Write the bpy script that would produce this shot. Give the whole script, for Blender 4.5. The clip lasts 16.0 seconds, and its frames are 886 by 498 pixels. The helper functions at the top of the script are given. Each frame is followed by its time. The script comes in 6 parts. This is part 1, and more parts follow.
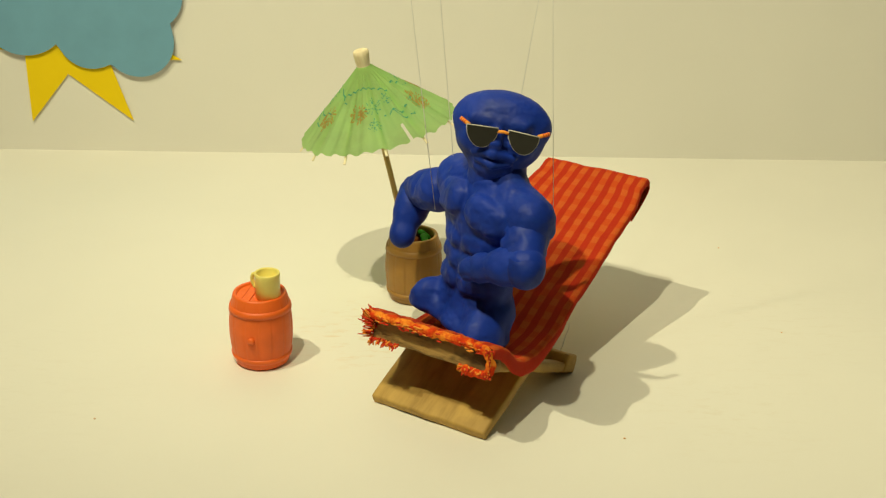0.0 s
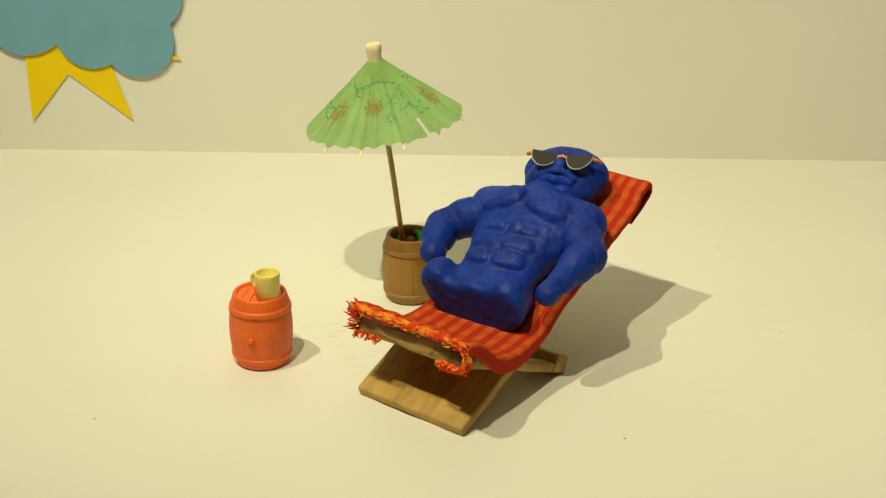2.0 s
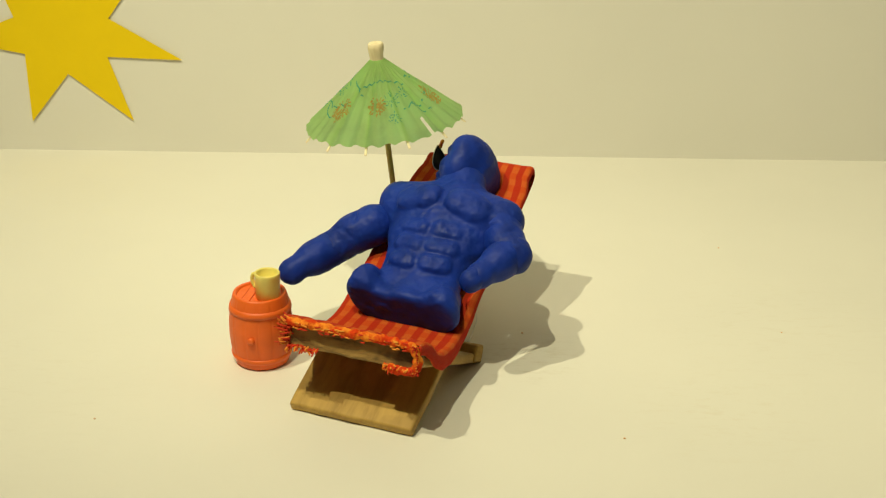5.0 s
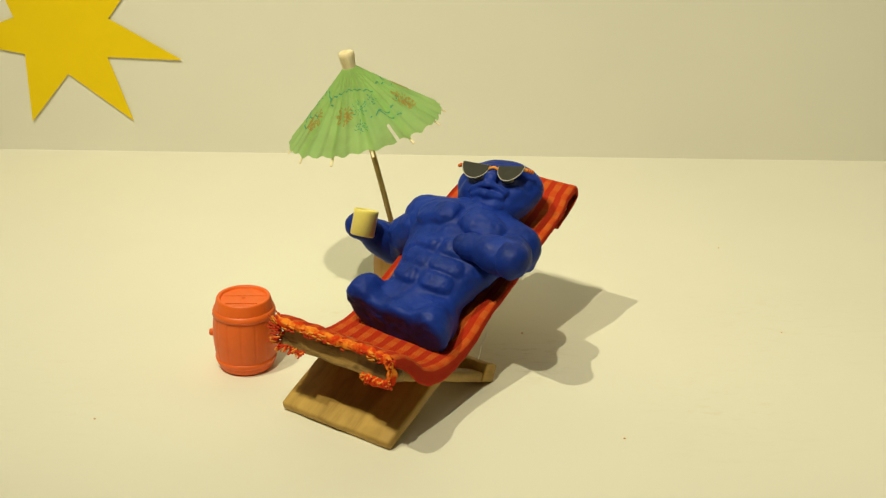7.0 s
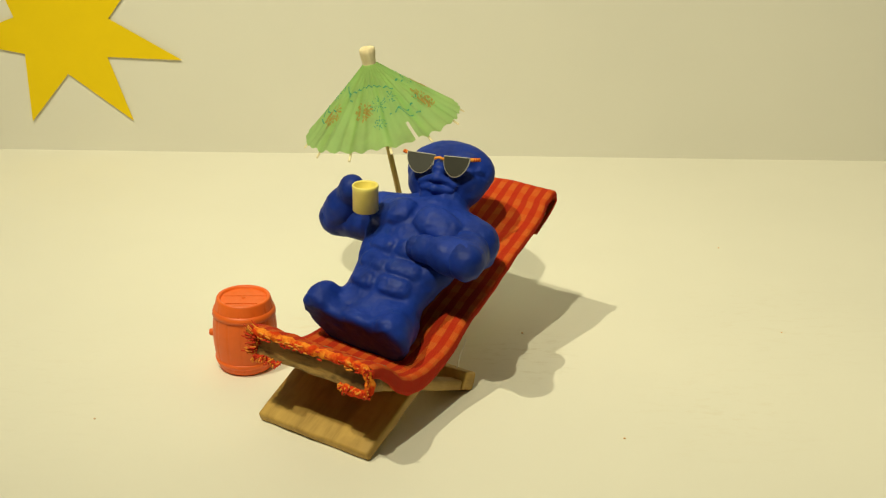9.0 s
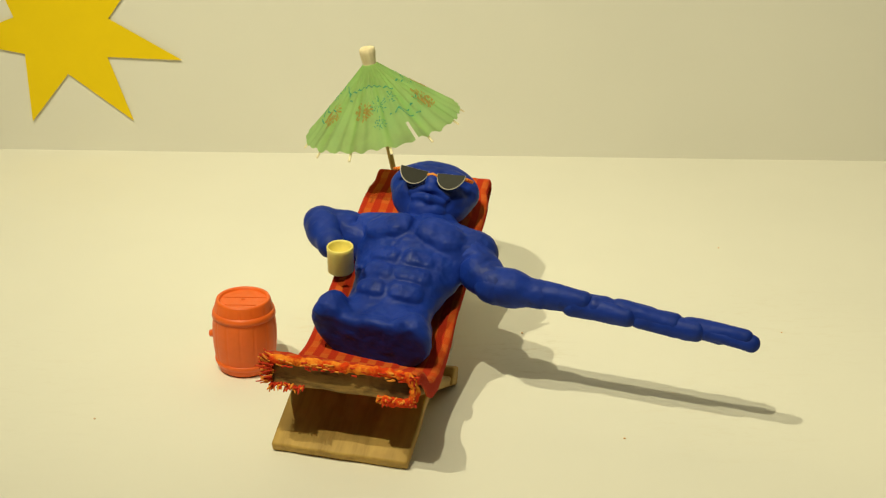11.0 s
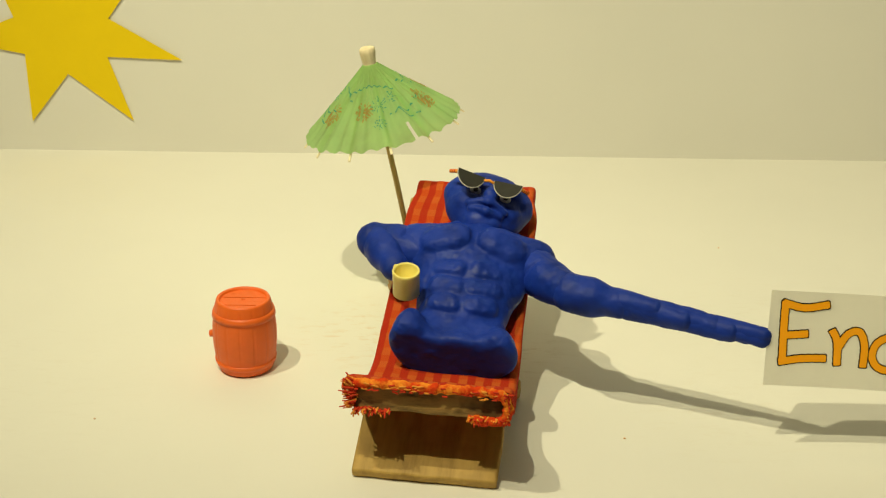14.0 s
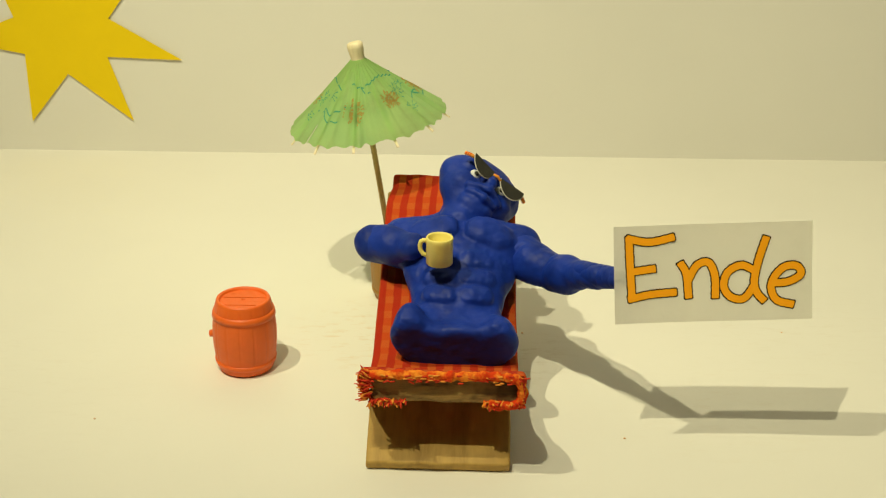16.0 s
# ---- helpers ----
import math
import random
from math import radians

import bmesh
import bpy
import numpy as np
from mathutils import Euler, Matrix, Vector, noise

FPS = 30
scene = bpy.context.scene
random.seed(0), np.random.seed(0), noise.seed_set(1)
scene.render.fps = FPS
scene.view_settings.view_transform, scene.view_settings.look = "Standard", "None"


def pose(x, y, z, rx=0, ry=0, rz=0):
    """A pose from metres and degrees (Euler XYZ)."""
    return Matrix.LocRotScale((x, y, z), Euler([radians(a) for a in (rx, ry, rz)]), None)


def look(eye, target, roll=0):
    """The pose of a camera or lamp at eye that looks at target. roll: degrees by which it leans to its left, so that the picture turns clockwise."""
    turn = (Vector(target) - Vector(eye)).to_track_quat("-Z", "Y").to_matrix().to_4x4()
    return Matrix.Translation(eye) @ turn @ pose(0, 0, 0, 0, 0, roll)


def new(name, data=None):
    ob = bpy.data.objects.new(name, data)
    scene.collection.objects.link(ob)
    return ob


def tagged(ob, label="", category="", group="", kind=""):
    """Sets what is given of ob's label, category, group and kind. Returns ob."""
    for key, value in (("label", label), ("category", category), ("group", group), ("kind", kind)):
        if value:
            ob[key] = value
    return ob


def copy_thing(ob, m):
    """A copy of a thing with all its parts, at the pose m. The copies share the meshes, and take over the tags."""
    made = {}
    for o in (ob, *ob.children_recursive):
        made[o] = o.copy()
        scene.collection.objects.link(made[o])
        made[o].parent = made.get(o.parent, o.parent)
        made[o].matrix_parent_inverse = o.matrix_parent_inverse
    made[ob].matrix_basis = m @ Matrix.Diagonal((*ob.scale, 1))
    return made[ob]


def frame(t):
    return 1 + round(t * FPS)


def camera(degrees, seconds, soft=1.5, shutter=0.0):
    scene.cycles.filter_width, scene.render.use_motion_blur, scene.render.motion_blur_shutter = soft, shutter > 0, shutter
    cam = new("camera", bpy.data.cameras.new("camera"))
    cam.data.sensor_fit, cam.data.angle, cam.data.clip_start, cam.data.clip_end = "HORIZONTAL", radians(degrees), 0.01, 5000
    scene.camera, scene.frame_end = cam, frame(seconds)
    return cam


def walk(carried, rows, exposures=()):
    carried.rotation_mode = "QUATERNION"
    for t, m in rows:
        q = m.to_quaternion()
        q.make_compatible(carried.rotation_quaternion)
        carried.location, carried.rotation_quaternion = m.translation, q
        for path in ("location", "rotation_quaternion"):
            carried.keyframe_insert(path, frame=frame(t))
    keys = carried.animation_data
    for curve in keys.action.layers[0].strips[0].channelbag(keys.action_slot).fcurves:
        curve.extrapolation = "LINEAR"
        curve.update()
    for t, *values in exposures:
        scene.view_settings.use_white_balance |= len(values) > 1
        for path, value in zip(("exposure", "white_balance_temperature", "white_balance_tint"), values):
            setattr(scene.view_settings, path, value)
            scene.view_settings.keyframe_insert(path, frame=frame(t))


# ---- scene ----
cam = camera(37.65, 16.0, soft=1.25)
CM = 0.01


def at(x, y, z):
    """A place given in centimetres."""
    return Vector((x * CM, y * CM, z * CM))


EYE = pose(0, 0, 25.7 * CM, 90 - 23.26, 0, 0) @ pose(0, 0, 0, 0, 0, 0.79)
walk(cam, [(0, EYE), (16, EYE)])

# ---- light: two clamp lamps up on the near side, and an added soft fill overhead ----
WARM = (1.0, 0.94, 0.61)


def lamp(name, place, watts, radius):
    data = bpy.data.lights.new(name, "SPOT")
    data.spot_size, data.spot_blend = radians(90), 1.0
    data.energy, data.color, data.shadow_soft_size = watts, WARM, radius * CM
    ob = new(name, data)
    ob.matrix_basis = look(at(*place), at(19, 86, 0))
    return ob


lamp("work_lamp", (-32.9, 26.0, 80), 16.4, 0.7)
lamp("work_lamp", (-16.0, 10.2, 80), 16.0, 0.7)
# unseen area light below the ceiling, added to lift the shadows
room = bpy.data.lights.new("soft_fill", "AREA")
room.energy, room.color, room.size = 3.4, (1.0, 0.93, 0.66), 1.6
new("soft_fill", room).location = at(0, 20, 172)
world = bpy.data.worlds.new("room_air")
world.use_nodes = True
world.node_tree.nodes["Background"].inputs[0].default_value = (0.9, 0.8, 0.55, 1)
world.node_tree.nodes["Background"].inputs[1].default_value = 0.06
scene.world = world
scene.view_settings.exposure = 0.0


# ---- materials ----
class Nodes:
    """Short hand for a node material."""

    def __init__(self, name):
        self.m = bpy.data.materials.new(name)
        self.m.use_nodes = True
        self.t = self.m.node_tree
        self.b = self.t.nodes["Principled BSDF"]
        self.out = self.t.nodes["Material Output"]

    def add(self, kind, **sets):
        n = self.t.nodes.new(kind)
        for k, v in sets.items():
            n.inputs[k.replace("_", " ")].default_value = v
        return n

    def link(self, a, b):
        self.t.links.new(a, b)

    def coords(self, which="Object", scale=(1, 1, 1)):
        c = self.add("ShaderNodeTexCoord")
        m = self.add("ShaderNodeMapping")
        m.inputs["Scale"].default_value = scale
        self.link(c.outputs[which], m.inputs["Vector"])
        return m.outputs["Vector"]

    def noise(self, vec, scale, detail=4.0, rough=0.55):
        n = self.add("ShaderNodeTexNoise", Scale=scale, Detail=detail, Roughness=rough)
        self.link(vec, n.inputs["Vector"])
        return n.outputs["Fac"]

    def ramp(self, fac, stops):
        r = self.add("ShaderNodeValToRGB")
        e = r.color_ramp.elements
        while len(e) < len(stops):
            e.new(0.5)
        for el, (p, c) in zip(e, stops):
            el.position, el.color = p, (*c, 1) if len(c) == 3 else c
        self.link(fac, r.inputs["Fac"])
        return r.outputs["Color"]

    def math(self, op, a, b=0.5, clamp=False):
        n = self.add("ShaderNodeMath")
        n.operation, n.use_clamp = op, clamp
        for k, v in ((0, a), (1, b)):
            if isinstance(v, (int, float)):
                n.inputs[k].default_value = v
            else:
                self.link(v, n.inputs[k])
        return n.outputs[0]

    def mix(self, fac, a, b, mode="MIX"):
        n = self.add("ShaderNodeMix")
        n.data_type, n.blend_type = "RGBA", mode
        for k, v in ((0, fac), (6, a), (7, b)):
            if isinstance(v, (int, float)):
                n.inputs[k].default_value = v
            elif isinstance(v, tuple):
                n.inputs[k].default_value = (*v, 1)
            else:
                self.link(v, n.inputs[k])
        return n.outputs[2]

    def bump(self, height, strength, distance):
        n = self.add("ShaderNodeBump", Strength=strength, Distance=distance)
        self.link(height, n.inputs["Height"])
        self.link(n.outputs["Normal"], self.b.inputs["Normal"])

    def colour(self, c):
        if isinstance(c, tuple):
            self.b.inputs["Base Color"].default_value = (*c, 1)
        else:
            self.link(c, self.b.inputs["Base Color"])

    def gloss(self, rough, metal=0.0, spec=0.5):
        if isinstance(rough, (int, float)):
            self.b.inputs["Roughness"].default_value = rough
        else:
            self.link(rough, self.b.inputs["Roughness"])
        self.b.inputs["Metallic"].default_value = metal
        self.b.inputs["Specular IOR Level"].default_value = spec


def paper_sheet(name, tone, stains=()):
    """White card with a faint fibre, and hand smudges round the given places (cm)."""
    n = Nodes(name)
    v = n.coords()
    col = n.ramp(n.noise(v, 9, 3), [(0.3, tuple(c * 0.965 for c in tone)), (0.7, tone)])
    col = n.mix(n.math("MULTIPLY", n.noise(v, 900, 2), 0.06), col, (0.62, 0.56, 0.45))
    for x, y, r, c, amount in stains:
        d = n.add("ShaderNodeVectorMath")
        d.operation = "DISTANCE"
        n.link(v, d.inputs[0])
        d.inputs[1].default_value = at(x, y, 0)
        near = n.math("SUBTRACT", 1.0, n.math("DIVIDE", d.outputs["Value"], r * CM), True)
        stretched = n.coords(scale=(0.35, 1, 1))
        grain = n.math("SUBTRACT", n.noise(stretched, 260, 4, 0.7), 0.52, True)
        col = n.mix(n.math("MULTIPLY", n.math("MULTIPLY", near, grain), amount, True), col, c)
    n.colour(col)
    n.gloss(0.62, spec=0.3)
    n.bump(n.noise(v, 1400, 2), 0.05, 0.0004)
    return n.m


def plain_wall(name, tone):
    n = Nodes(name)
    v = n.coords()
    n.colour(n.ramp(n.noise(v, 3), [(0.3, tuple(c * 0.93 for c in tone)), (0.7, tone)]))
    n.gloss(0.85)
    n.bump(n.noise(v, 60), 0.2, 0.002)
    return n.m


def card(name, tone, rough=0.7, wash=0.12):
    """Coloured construction paper."""
    n = Nodes(name)
    v = n.coords()
    col = n.ramp(n.noise(v, 45, 4), [(0.25, tuple(c * (1 - wash) for c in tone)), (0.75, tone)])
    n.colour(n.mix(n.math("MULTIPLY", n.noise(v, 1500, 2), 0.18), col, tuple(c * 0.8 for c in tone)))
    n.gloss(rough, spec=0.25)
    n.bump(n.noise(v, 900, 3), 0.12, 0.0004)
    return n.m


def clay(name, tone):
    """Waxy modelling clay: broad thumb marks, faint paler smears, a soft sheen."""
    n = Nodes(name)
    v = n.coords()
    big = n.noise(v, 60, 4, 0.55)
    col = n.ramp(big, [(0.28, tuple(c * 0.62 for c in tone)), (0.52, tone), (0.74, tuple(min(1, c * 1.22 + 0.004) for c in tone))])
    smear = n.ramp(n.noise(n.coords(scale=(1, 1, 2.2)), 120, 6, 0.7), [(0.54, (0, 0, 0)), (0.76, (1, 1, 1))])
    n.colour(n.mix(n.math("MULTIPLY", smear, 0.20), col, (tone[0] * 0.75 + 0.030, tone[1] * 0.8 + 0.07, tone[2] * 0.8 + 0.11)))
    n.gloss(n.ramp(n.noise(v, 160, 4), [(0.3, (0.46,) * 3), (0.7, (0.66,) * 3)]), spec=0.22)
    n.b.inputs["Subsurface Weight"].default_value = 0.03
    n.b.inputs["Subsurface Radius"].default_value = (0.0004, 0.0006, 0.0018)
    n.bump(n.math("ADD", n.noise(v, 95, 3), n.math("MULTIPLY", n.noise(v, 500, 4), 0.22)), 0.42, 0.0010)
    return n.m


def wood(name, light, dark, along=(1, 1, 0.12), scale=220, rough=0.6, stain=0.35):
    n = Nodes(name)
    v = n.coords(scale=along)
    g = n.noise(v, scale, 6, 0.65)
    col = n.ramp(g, [(0.3, dark), (0.5, light), (0.72, tuple(min(1, c * 1.2) for c in light))])
    n.colour(n.mix(n.math("MULTIPLY", n.ramp(n.noise(n.coords(), 70, 3), [(0.5, (0, 0, 0)), (0.62, (1, 1, 1))]), stain), col, dark))
    n.gloss(rough, spec=0.3)
    n.bump(g, 0.35, 0.0006)
    return n.m


def plastic(name, tone, rough=0.38):
    n = Nodes(name)
    v = n.coords()
    n.colour(n.ramp(n.noise(v, 110, 4), [(0.3, tuple(c * 0.86 for c in tone)), (0.7, tone)]))
    n.gloss(n.ramp(n.noise(v, 300, 4), [(0.3, (rough,) * 3), (0.7, (rough + 0.16,) * 3)]), spec=0.45)
    n.b.inputs["Subsurface Weight"].default_value = 0.05
    n.b.inputs["Subsurface Radius"].default_value = (0.0012, 0.0006, 0.0003)
    n.bump(n.noise(v, 1300, 3), 0.12, 0.0003)
    return n.m


def matted(name, a, b):
    """Matted woollen threads of two colours."""
    n = Nodes(name)
    v = n.coords()
    f = n.noise(v, 420, 5, 0.7)
    n.colour(n.mix(n.ramp(n.noise(v, 150, 4, 0.6), [(0.46, (0, 0, 0)), (0.60, (1, 1, 1))]), a, b))
    n.gloss(0.95, spec=0.05)
    n.bump(f, 1.0, 0.0012)
    return n.m


def check_cloth(name):
    """Woven check: red and orange warp stripes crossed by paler bands. UV in cm: u across, v along."""
    n = Nodes(name)
    uv = n.coords("UV")
    s = n.add("ShaderNodeSeparateXYZ")
    n.link(uv, s.inputs[0])
    wob = n.math("MULTIPLY", n.math("SUBTRACT", n.noise(uv, 1.6, 2), 0.5), 0.10)
    u, w = n.math("ADD", s.outputs[0], wob), n.math("ADD", s.outputs[1], wob)
    wave_u = n.math("SINE", n.math("MULTIPLY", u, 2 * math.pi / 0.62))
    wave_v = n.math("SINE", n.math("MULTIPLY", w, 2 * math.pi / 0.74))
    fu = n.ramp(n.math("MULTIPLY_ADD", wave_u, 0.5), [(0.40, (0, 0, 0)), (0.60, (1, 1, 1))])
    fv = n.ramp(n.math("MULTIPLY_ADD", wave_v, 0.5), [(0.44, (0, 0, 0)), (0.56, (1, 1, 1))])
    warp = n.mix(fu, (0.60, 0.034, 0.006), (0.84, 0.135, 0.014))
    weft = n.mix(fu, (0.60, 0.045, 0.008), (0.90, 0.25, 0.035))
    col = n.mix(n.math("MULTIPLY", fv, 0.62), warp, weft)
    thread = n.math("MULTIPLY", n.math("SINE", n.math("MULTIPLY", u, 2 * math.pi / 0.075)), n.math("SINE", n.math("MULTIPLY", w, 2 * math.pi / 0.075)))
    col = n.mix(n.math("MULTIPLY_ADD", thread, 0.10), col, (0.35, 0.02, 0.01))
    n.colour(n.mix(n.math("MULTIPLY", n.noise(uv, 3.5, 5), 0.2), col, (0.42, 0.05, 0.015)))
    n.gloss(0.9, spec=0.12)
    n.bump(n.math("ADD", thread, n.math("MULTIPLY", n.noise(uv, 14, 3), 1.5)), 0.5, 0.0003)
    return n.m


def thin_paper(name, tone, through_tone, share=0.58, low=0.70, high=1.15, stain=None):
    """Tissue paper that lets some light through."""
    n = Nodes(name)
    v = n.coords()
    col = n.ramp(n.noise(v, 60, 6, 0.65), [(0.3, tuple(c * low for c in tone)), (0.5, tone), (0.72, tuple(min(0.95, c * high) for c in tone))])
    if stain:
        col = n.mix(n.math("MULTIPLY", n.ramp(n.noise(v, 38, 5, 0.6), [(0.48, (0, 0, 0)), (0.66, (1, 1, 1))]), 0.6), col, stain)
    n.colour(col)
    n.gloss(0.75, spec=0.2)
    n.bump(n.noise(v, 500, 4), 0.25, 0.0004)
    tr = n.add("ShaderNodeBsdfTranslucent")
    tr.inputs[0].default_value = (*through_tone, 1)
    mix = n.add("ShaderNodeMixShader")
    mix.inputs[0].default_value = share
    n.link(n.b.outputs[0], mix.inputs[1])
    n.link(tr.outputs[0], mix.inputs[2])
    n.link(mix.outputs[0], n.out.inputs[0])
    return n.m


M_TABLE = paper_sheet("white_table_card", (0.80, 0.775, 0.69), [
    (-2.9, 50.5, 4.2, (0.62, 0.36, 0.10), 3.0), (3.4, 48.6, 3.0, (0.45, 0.36, 0.22), 2.6),
    (15, 52, 7, (0.55, 0.42, 0.25), 0.7), (11, 44, 5, (0.55, 0.40, 0.2), 0.8), (-18, 45, 9, (0.5, 0.42, 0.3), 0.5)])
M_BACK = paper_sheet("white_backdrop_card", (0.77, 0.75, 0.685))
M_ROOM = plain_wall("cream_wall_paint", (0.62, 0.56, 0.45))
M_SUN = card("yellow_card", (0.87, 0.62, 0.0), wash=0.05)
M_CLOUD = card("blue_card", (0.17, 0.375, 0.52))
M_CLAY = clay("blue_clay", (0.006, 0.030, 0.275))
M_WOOD = wood("pale_wood", (0.47, 0.295, 0.075), (0.30, 0.175, 0.042), along=(1, 0.16, 1), scale=150)
M_END = wood("weathered_wood", (0.36, 0.215, 0.065), (0.035, 0.020, 0.008), along=(0.2, 1, 1), scale=240, rough=0.75, stain=0.7)
M_CLOTH = check_cloth("red_orange_check_cloth")
M_FRINGE_R = card("red_thread", (0.62, 0.045, 0.012), 0.9)
M_FRINGE_O = card("orange_thread", (0.90, 0.33, 0.045), 0.9)
M_HEM = matted("red_orange_hem", (0.70, 0.055, 0.010), (0.95, 0.30, 0.03))
M_RED = plastic("orange_red_plastic", (0.86, 0.145, 0.014))
M_TAN = plastic("tan_plastic", (0.37, 0.19, 0.036), 0.42)
M_MUG = plastic("yellow_plastic", (0.90, 0.77, 0.20), 0.3)
M_CANOPY = thin_paper("green_tissue_paper", (0.27, 0.49, 0.17), (0.64, 0.86, 0.42), 0.58, 0.55, 1.2, (0.13, 0.40, 0.15))
M_INK_BLUE = thin_paper("blue_ink_on_tissue", (0.10, 0.40, 0.32), (0.18, 0.52, 0.36))
M_INK_RED = thin_paper("rust_ink_on_tissue", (0.55, 0.38, 0.12), (0.62, 0.48, 0.16))
M_STICK = wood("bamboo_stick", (0.62, 0.44, 0.17), (0.38, 0.25, 0.08), scale=500)
M_CAP = wood("pale_bead_wood", (0.80, 0.70, 0.46), (0.66, 0.54, 0.32), scale=300, rough=0.7)
M_RING = plastic("red_ring", (0.7, 0.06, 0.02))
M_LENS = plastic("dark_lens_card", (0.020, 0.019, 0.012), 0.42)
M_EDGE = card("grey_card_edge", (0.55, 0.52, 0.44))
M_LEAF = clay("green_clay", (0.05, 0.36, 0.02))
M_SOIL = clay("rust_clay", (0.42, 0.09, 0.02))
M_SIGN = thin_paper("sign_paper", (0.93, 0.91, 0.85), (0.95, 0.93, 0.85), 0.34, 0.95, 1.02)
M_INK = card("dark_ink", (0.03, 0.018, 0.008))
M_LETTER = card("orange_marker", (1.0, 0.40, 0.004), wash=0.0)
M_THREAD = card("nylon_thread", (0.75, 0.75, 0.72), 0.4)
M_EYE = plastic("white_clay", (0.7, 0.7, 0.66))
M_CRUMB = clay("orange_crumb", (0.85, 0.52, 0.25))


# ---- mesh helpers ----
def mesh_of(name, verts, faces, material, smooth=True, uvs=None):
    me = bpy.data.meshes.new(name)
    me.from_pydata([tuple(c * CM for c in v) for v in verts], [], faces)
    me.materials.append(material)
    if smooth:
        me.polygons.foreach_set("use_smooth", [True] * len(me.polygons))
    if uvs is not None:
        layer = me.uv_layers.new(name="UVMap")
        for loop in me.loops:
            layer.data[loop.index].uv = uvs[loop.vertex_index]
    me.update()
    return me


def part(name, bm, material, parent, label="", smooth=False):
    """Links a bmesh (in cm) as one mesh object under a thing or a part."""
    me = bpy.data.meshes.new(name)
    bmesh.ops.scale(bm, vec=(CM, CM, CM), verts=bm.verts)
    bm.to_mesh(me)
    bm.free()
    me.materials.append(material)
    if smooth:
        me.polygons.foreach_set("use_smooth", [True] * len(me.polygons))
    return hang(name, me, parent, label)


def hang(name, me, parent, label="", m=None):
    ob = new(name, me)
    ob.parent = parent
    if m is not None:
        ob.matrix_basis = m
    return tagged(ob, label)


def thing(name, label, category, group="", kind=""):
    return tagged(new(name), label, category, group, kind)


def box(bm, x0, x1, y0, y1, z0, z1, bevel=0.0, seg=2):
    r = bmesh.ops.create_cube(bm, size=1)
    for v in r["verts"]:
        v.co = Vector((x0 + (v.co.x + 0.5) * (x1 - x0), y0 + (v.co.y + 0.5) * (y1 - y0), z0 + (v.co.z + 0.5) * (z1 - z0)))
    if bevel:
        es = list({e for v in r["verts"] for e in v.link_edges})
        bmesh.ops.bevel(bm, geom=es, offset=bevel, segments=seg, affect="EDGES", profile=0.6)
    return bm


def lathe(profile, steps=64, wobble=None):
    """Verts and faces of a profile of (radius, z) turned round z."""
    verts, faces = [], []
    for i in range(steps):
        a = 2 * math.pi * i / steps
        for r, z in profile:
            k = wobble(a, z) if wobble else 0.0
            verts.append(((r + k) * math.cos(a), (r + k) * math.sin(a), z))
    m = len(profile)
    for i in range(steps):
        j = (i + 1) % steps
        for k in range(m - 1):
            faces.append((i * m + k, j * m + k, j * m + k + 1, i * m + k + 1))
    return verts, faces


def tube(points, radius, sides=8, taper=None):
    """Verts and faces of a round rod along points, closed at both ends."""
    pts = [Vector(p) for p in points]
    verts, faces = [], []
    side = None
    for i, p in enumerate(pts):
        d = (pts[min(i + 1, len(pts) - 1)] - pts[max(i - 1, 0)]).normalized()
        if side is None:
            side = d.orthogonal().normalized()
        side = (side - d * side.dot(d)).normalized()
        up = d.cross(side)
        r = radius * (taper[i] if taper else 1)
        for k in range(sides):
            a = 2 * math.pi * k / sides
            verts.append(tuple(p + side * (r * math.cos(a)) + up * (r * math.sin(a))))
    for i in range(len(pts) - 1):
        for k in range(sides):
            j = (k + 1) % sides
            faces.append((i * sides + k, i * sides + j, (i + 1) * sides + j, (i + 1) * sides + k))
    faces.append(tuple(range(sides))[::-1])
    faces.append(tuple(range((len(pts) - 1) * sides, len(pts) * sides)))
    return verts, faces


def plate(outline, thick):
    """Verts and faces of a flat outline in xz with its thickness along y."""
    n = len(outline)
    verts = [(x, -thick / 2, z) for x, z in outline] + [(x, thick / 2, z) for x, z in outline]
    faces = [tuple(range(n)), tuple(range(2 * n - 1, n - 1, -1))]
    faces += [(i, i + n, (i + 1) % n + n, (i + 1) % n) for i in range(n)]
    return verts, faces


# ---- clay forms: soft unions of balls and rolls, skinned with surface nets ----
def ball(c, r, turn=(0, 0, 0)):
    """An ellipsoid; r one radius or three; turn in degrees."""
    r = np.array((r,) * 3 if isinstance(r, (int, float)) else r, float)
    m = np.array(Euler([radians(a) for a in turn]).to_matrix())
    c = np.array(c, float)

    def f(p):
        q = (p - c) @ m
        k = np.linalg.norm(q / r, axis=-1)
        g = np.linalg.norm(q / (r * r), axis=-1)
        return k * (k - 1) / np.maximum(g, 1e-6)
    return f


def pad(c, r, turn=(0, 0, 0), p=4):
    """A flattened lump with squarish edges."""
    r, c = np.array(r, float), np.array(c, float)
    m = np.array(Euler([radians(a) for a in turn]).to_matrix())

    def f(q):
        k = (np.abs((q - c) @ m / r) ** p).sum(-1) ** (1 / p)
        return (k - 1) * r.min()
    return f


def roll(a, b, ra, rb):
    """A roll of clay from a to b with end radii ra and rb."""
    a, b = np.array(a, float), np.array(b, float)

    def f(p):
        d = b - a
        h = np.clip(((p - a) @ d) / (d @ d), 0, 1)
        return np.linalg.norm(p - a - h[..., None] * d, axis=-1) - (ra + (rb - ra) * h)
    return f


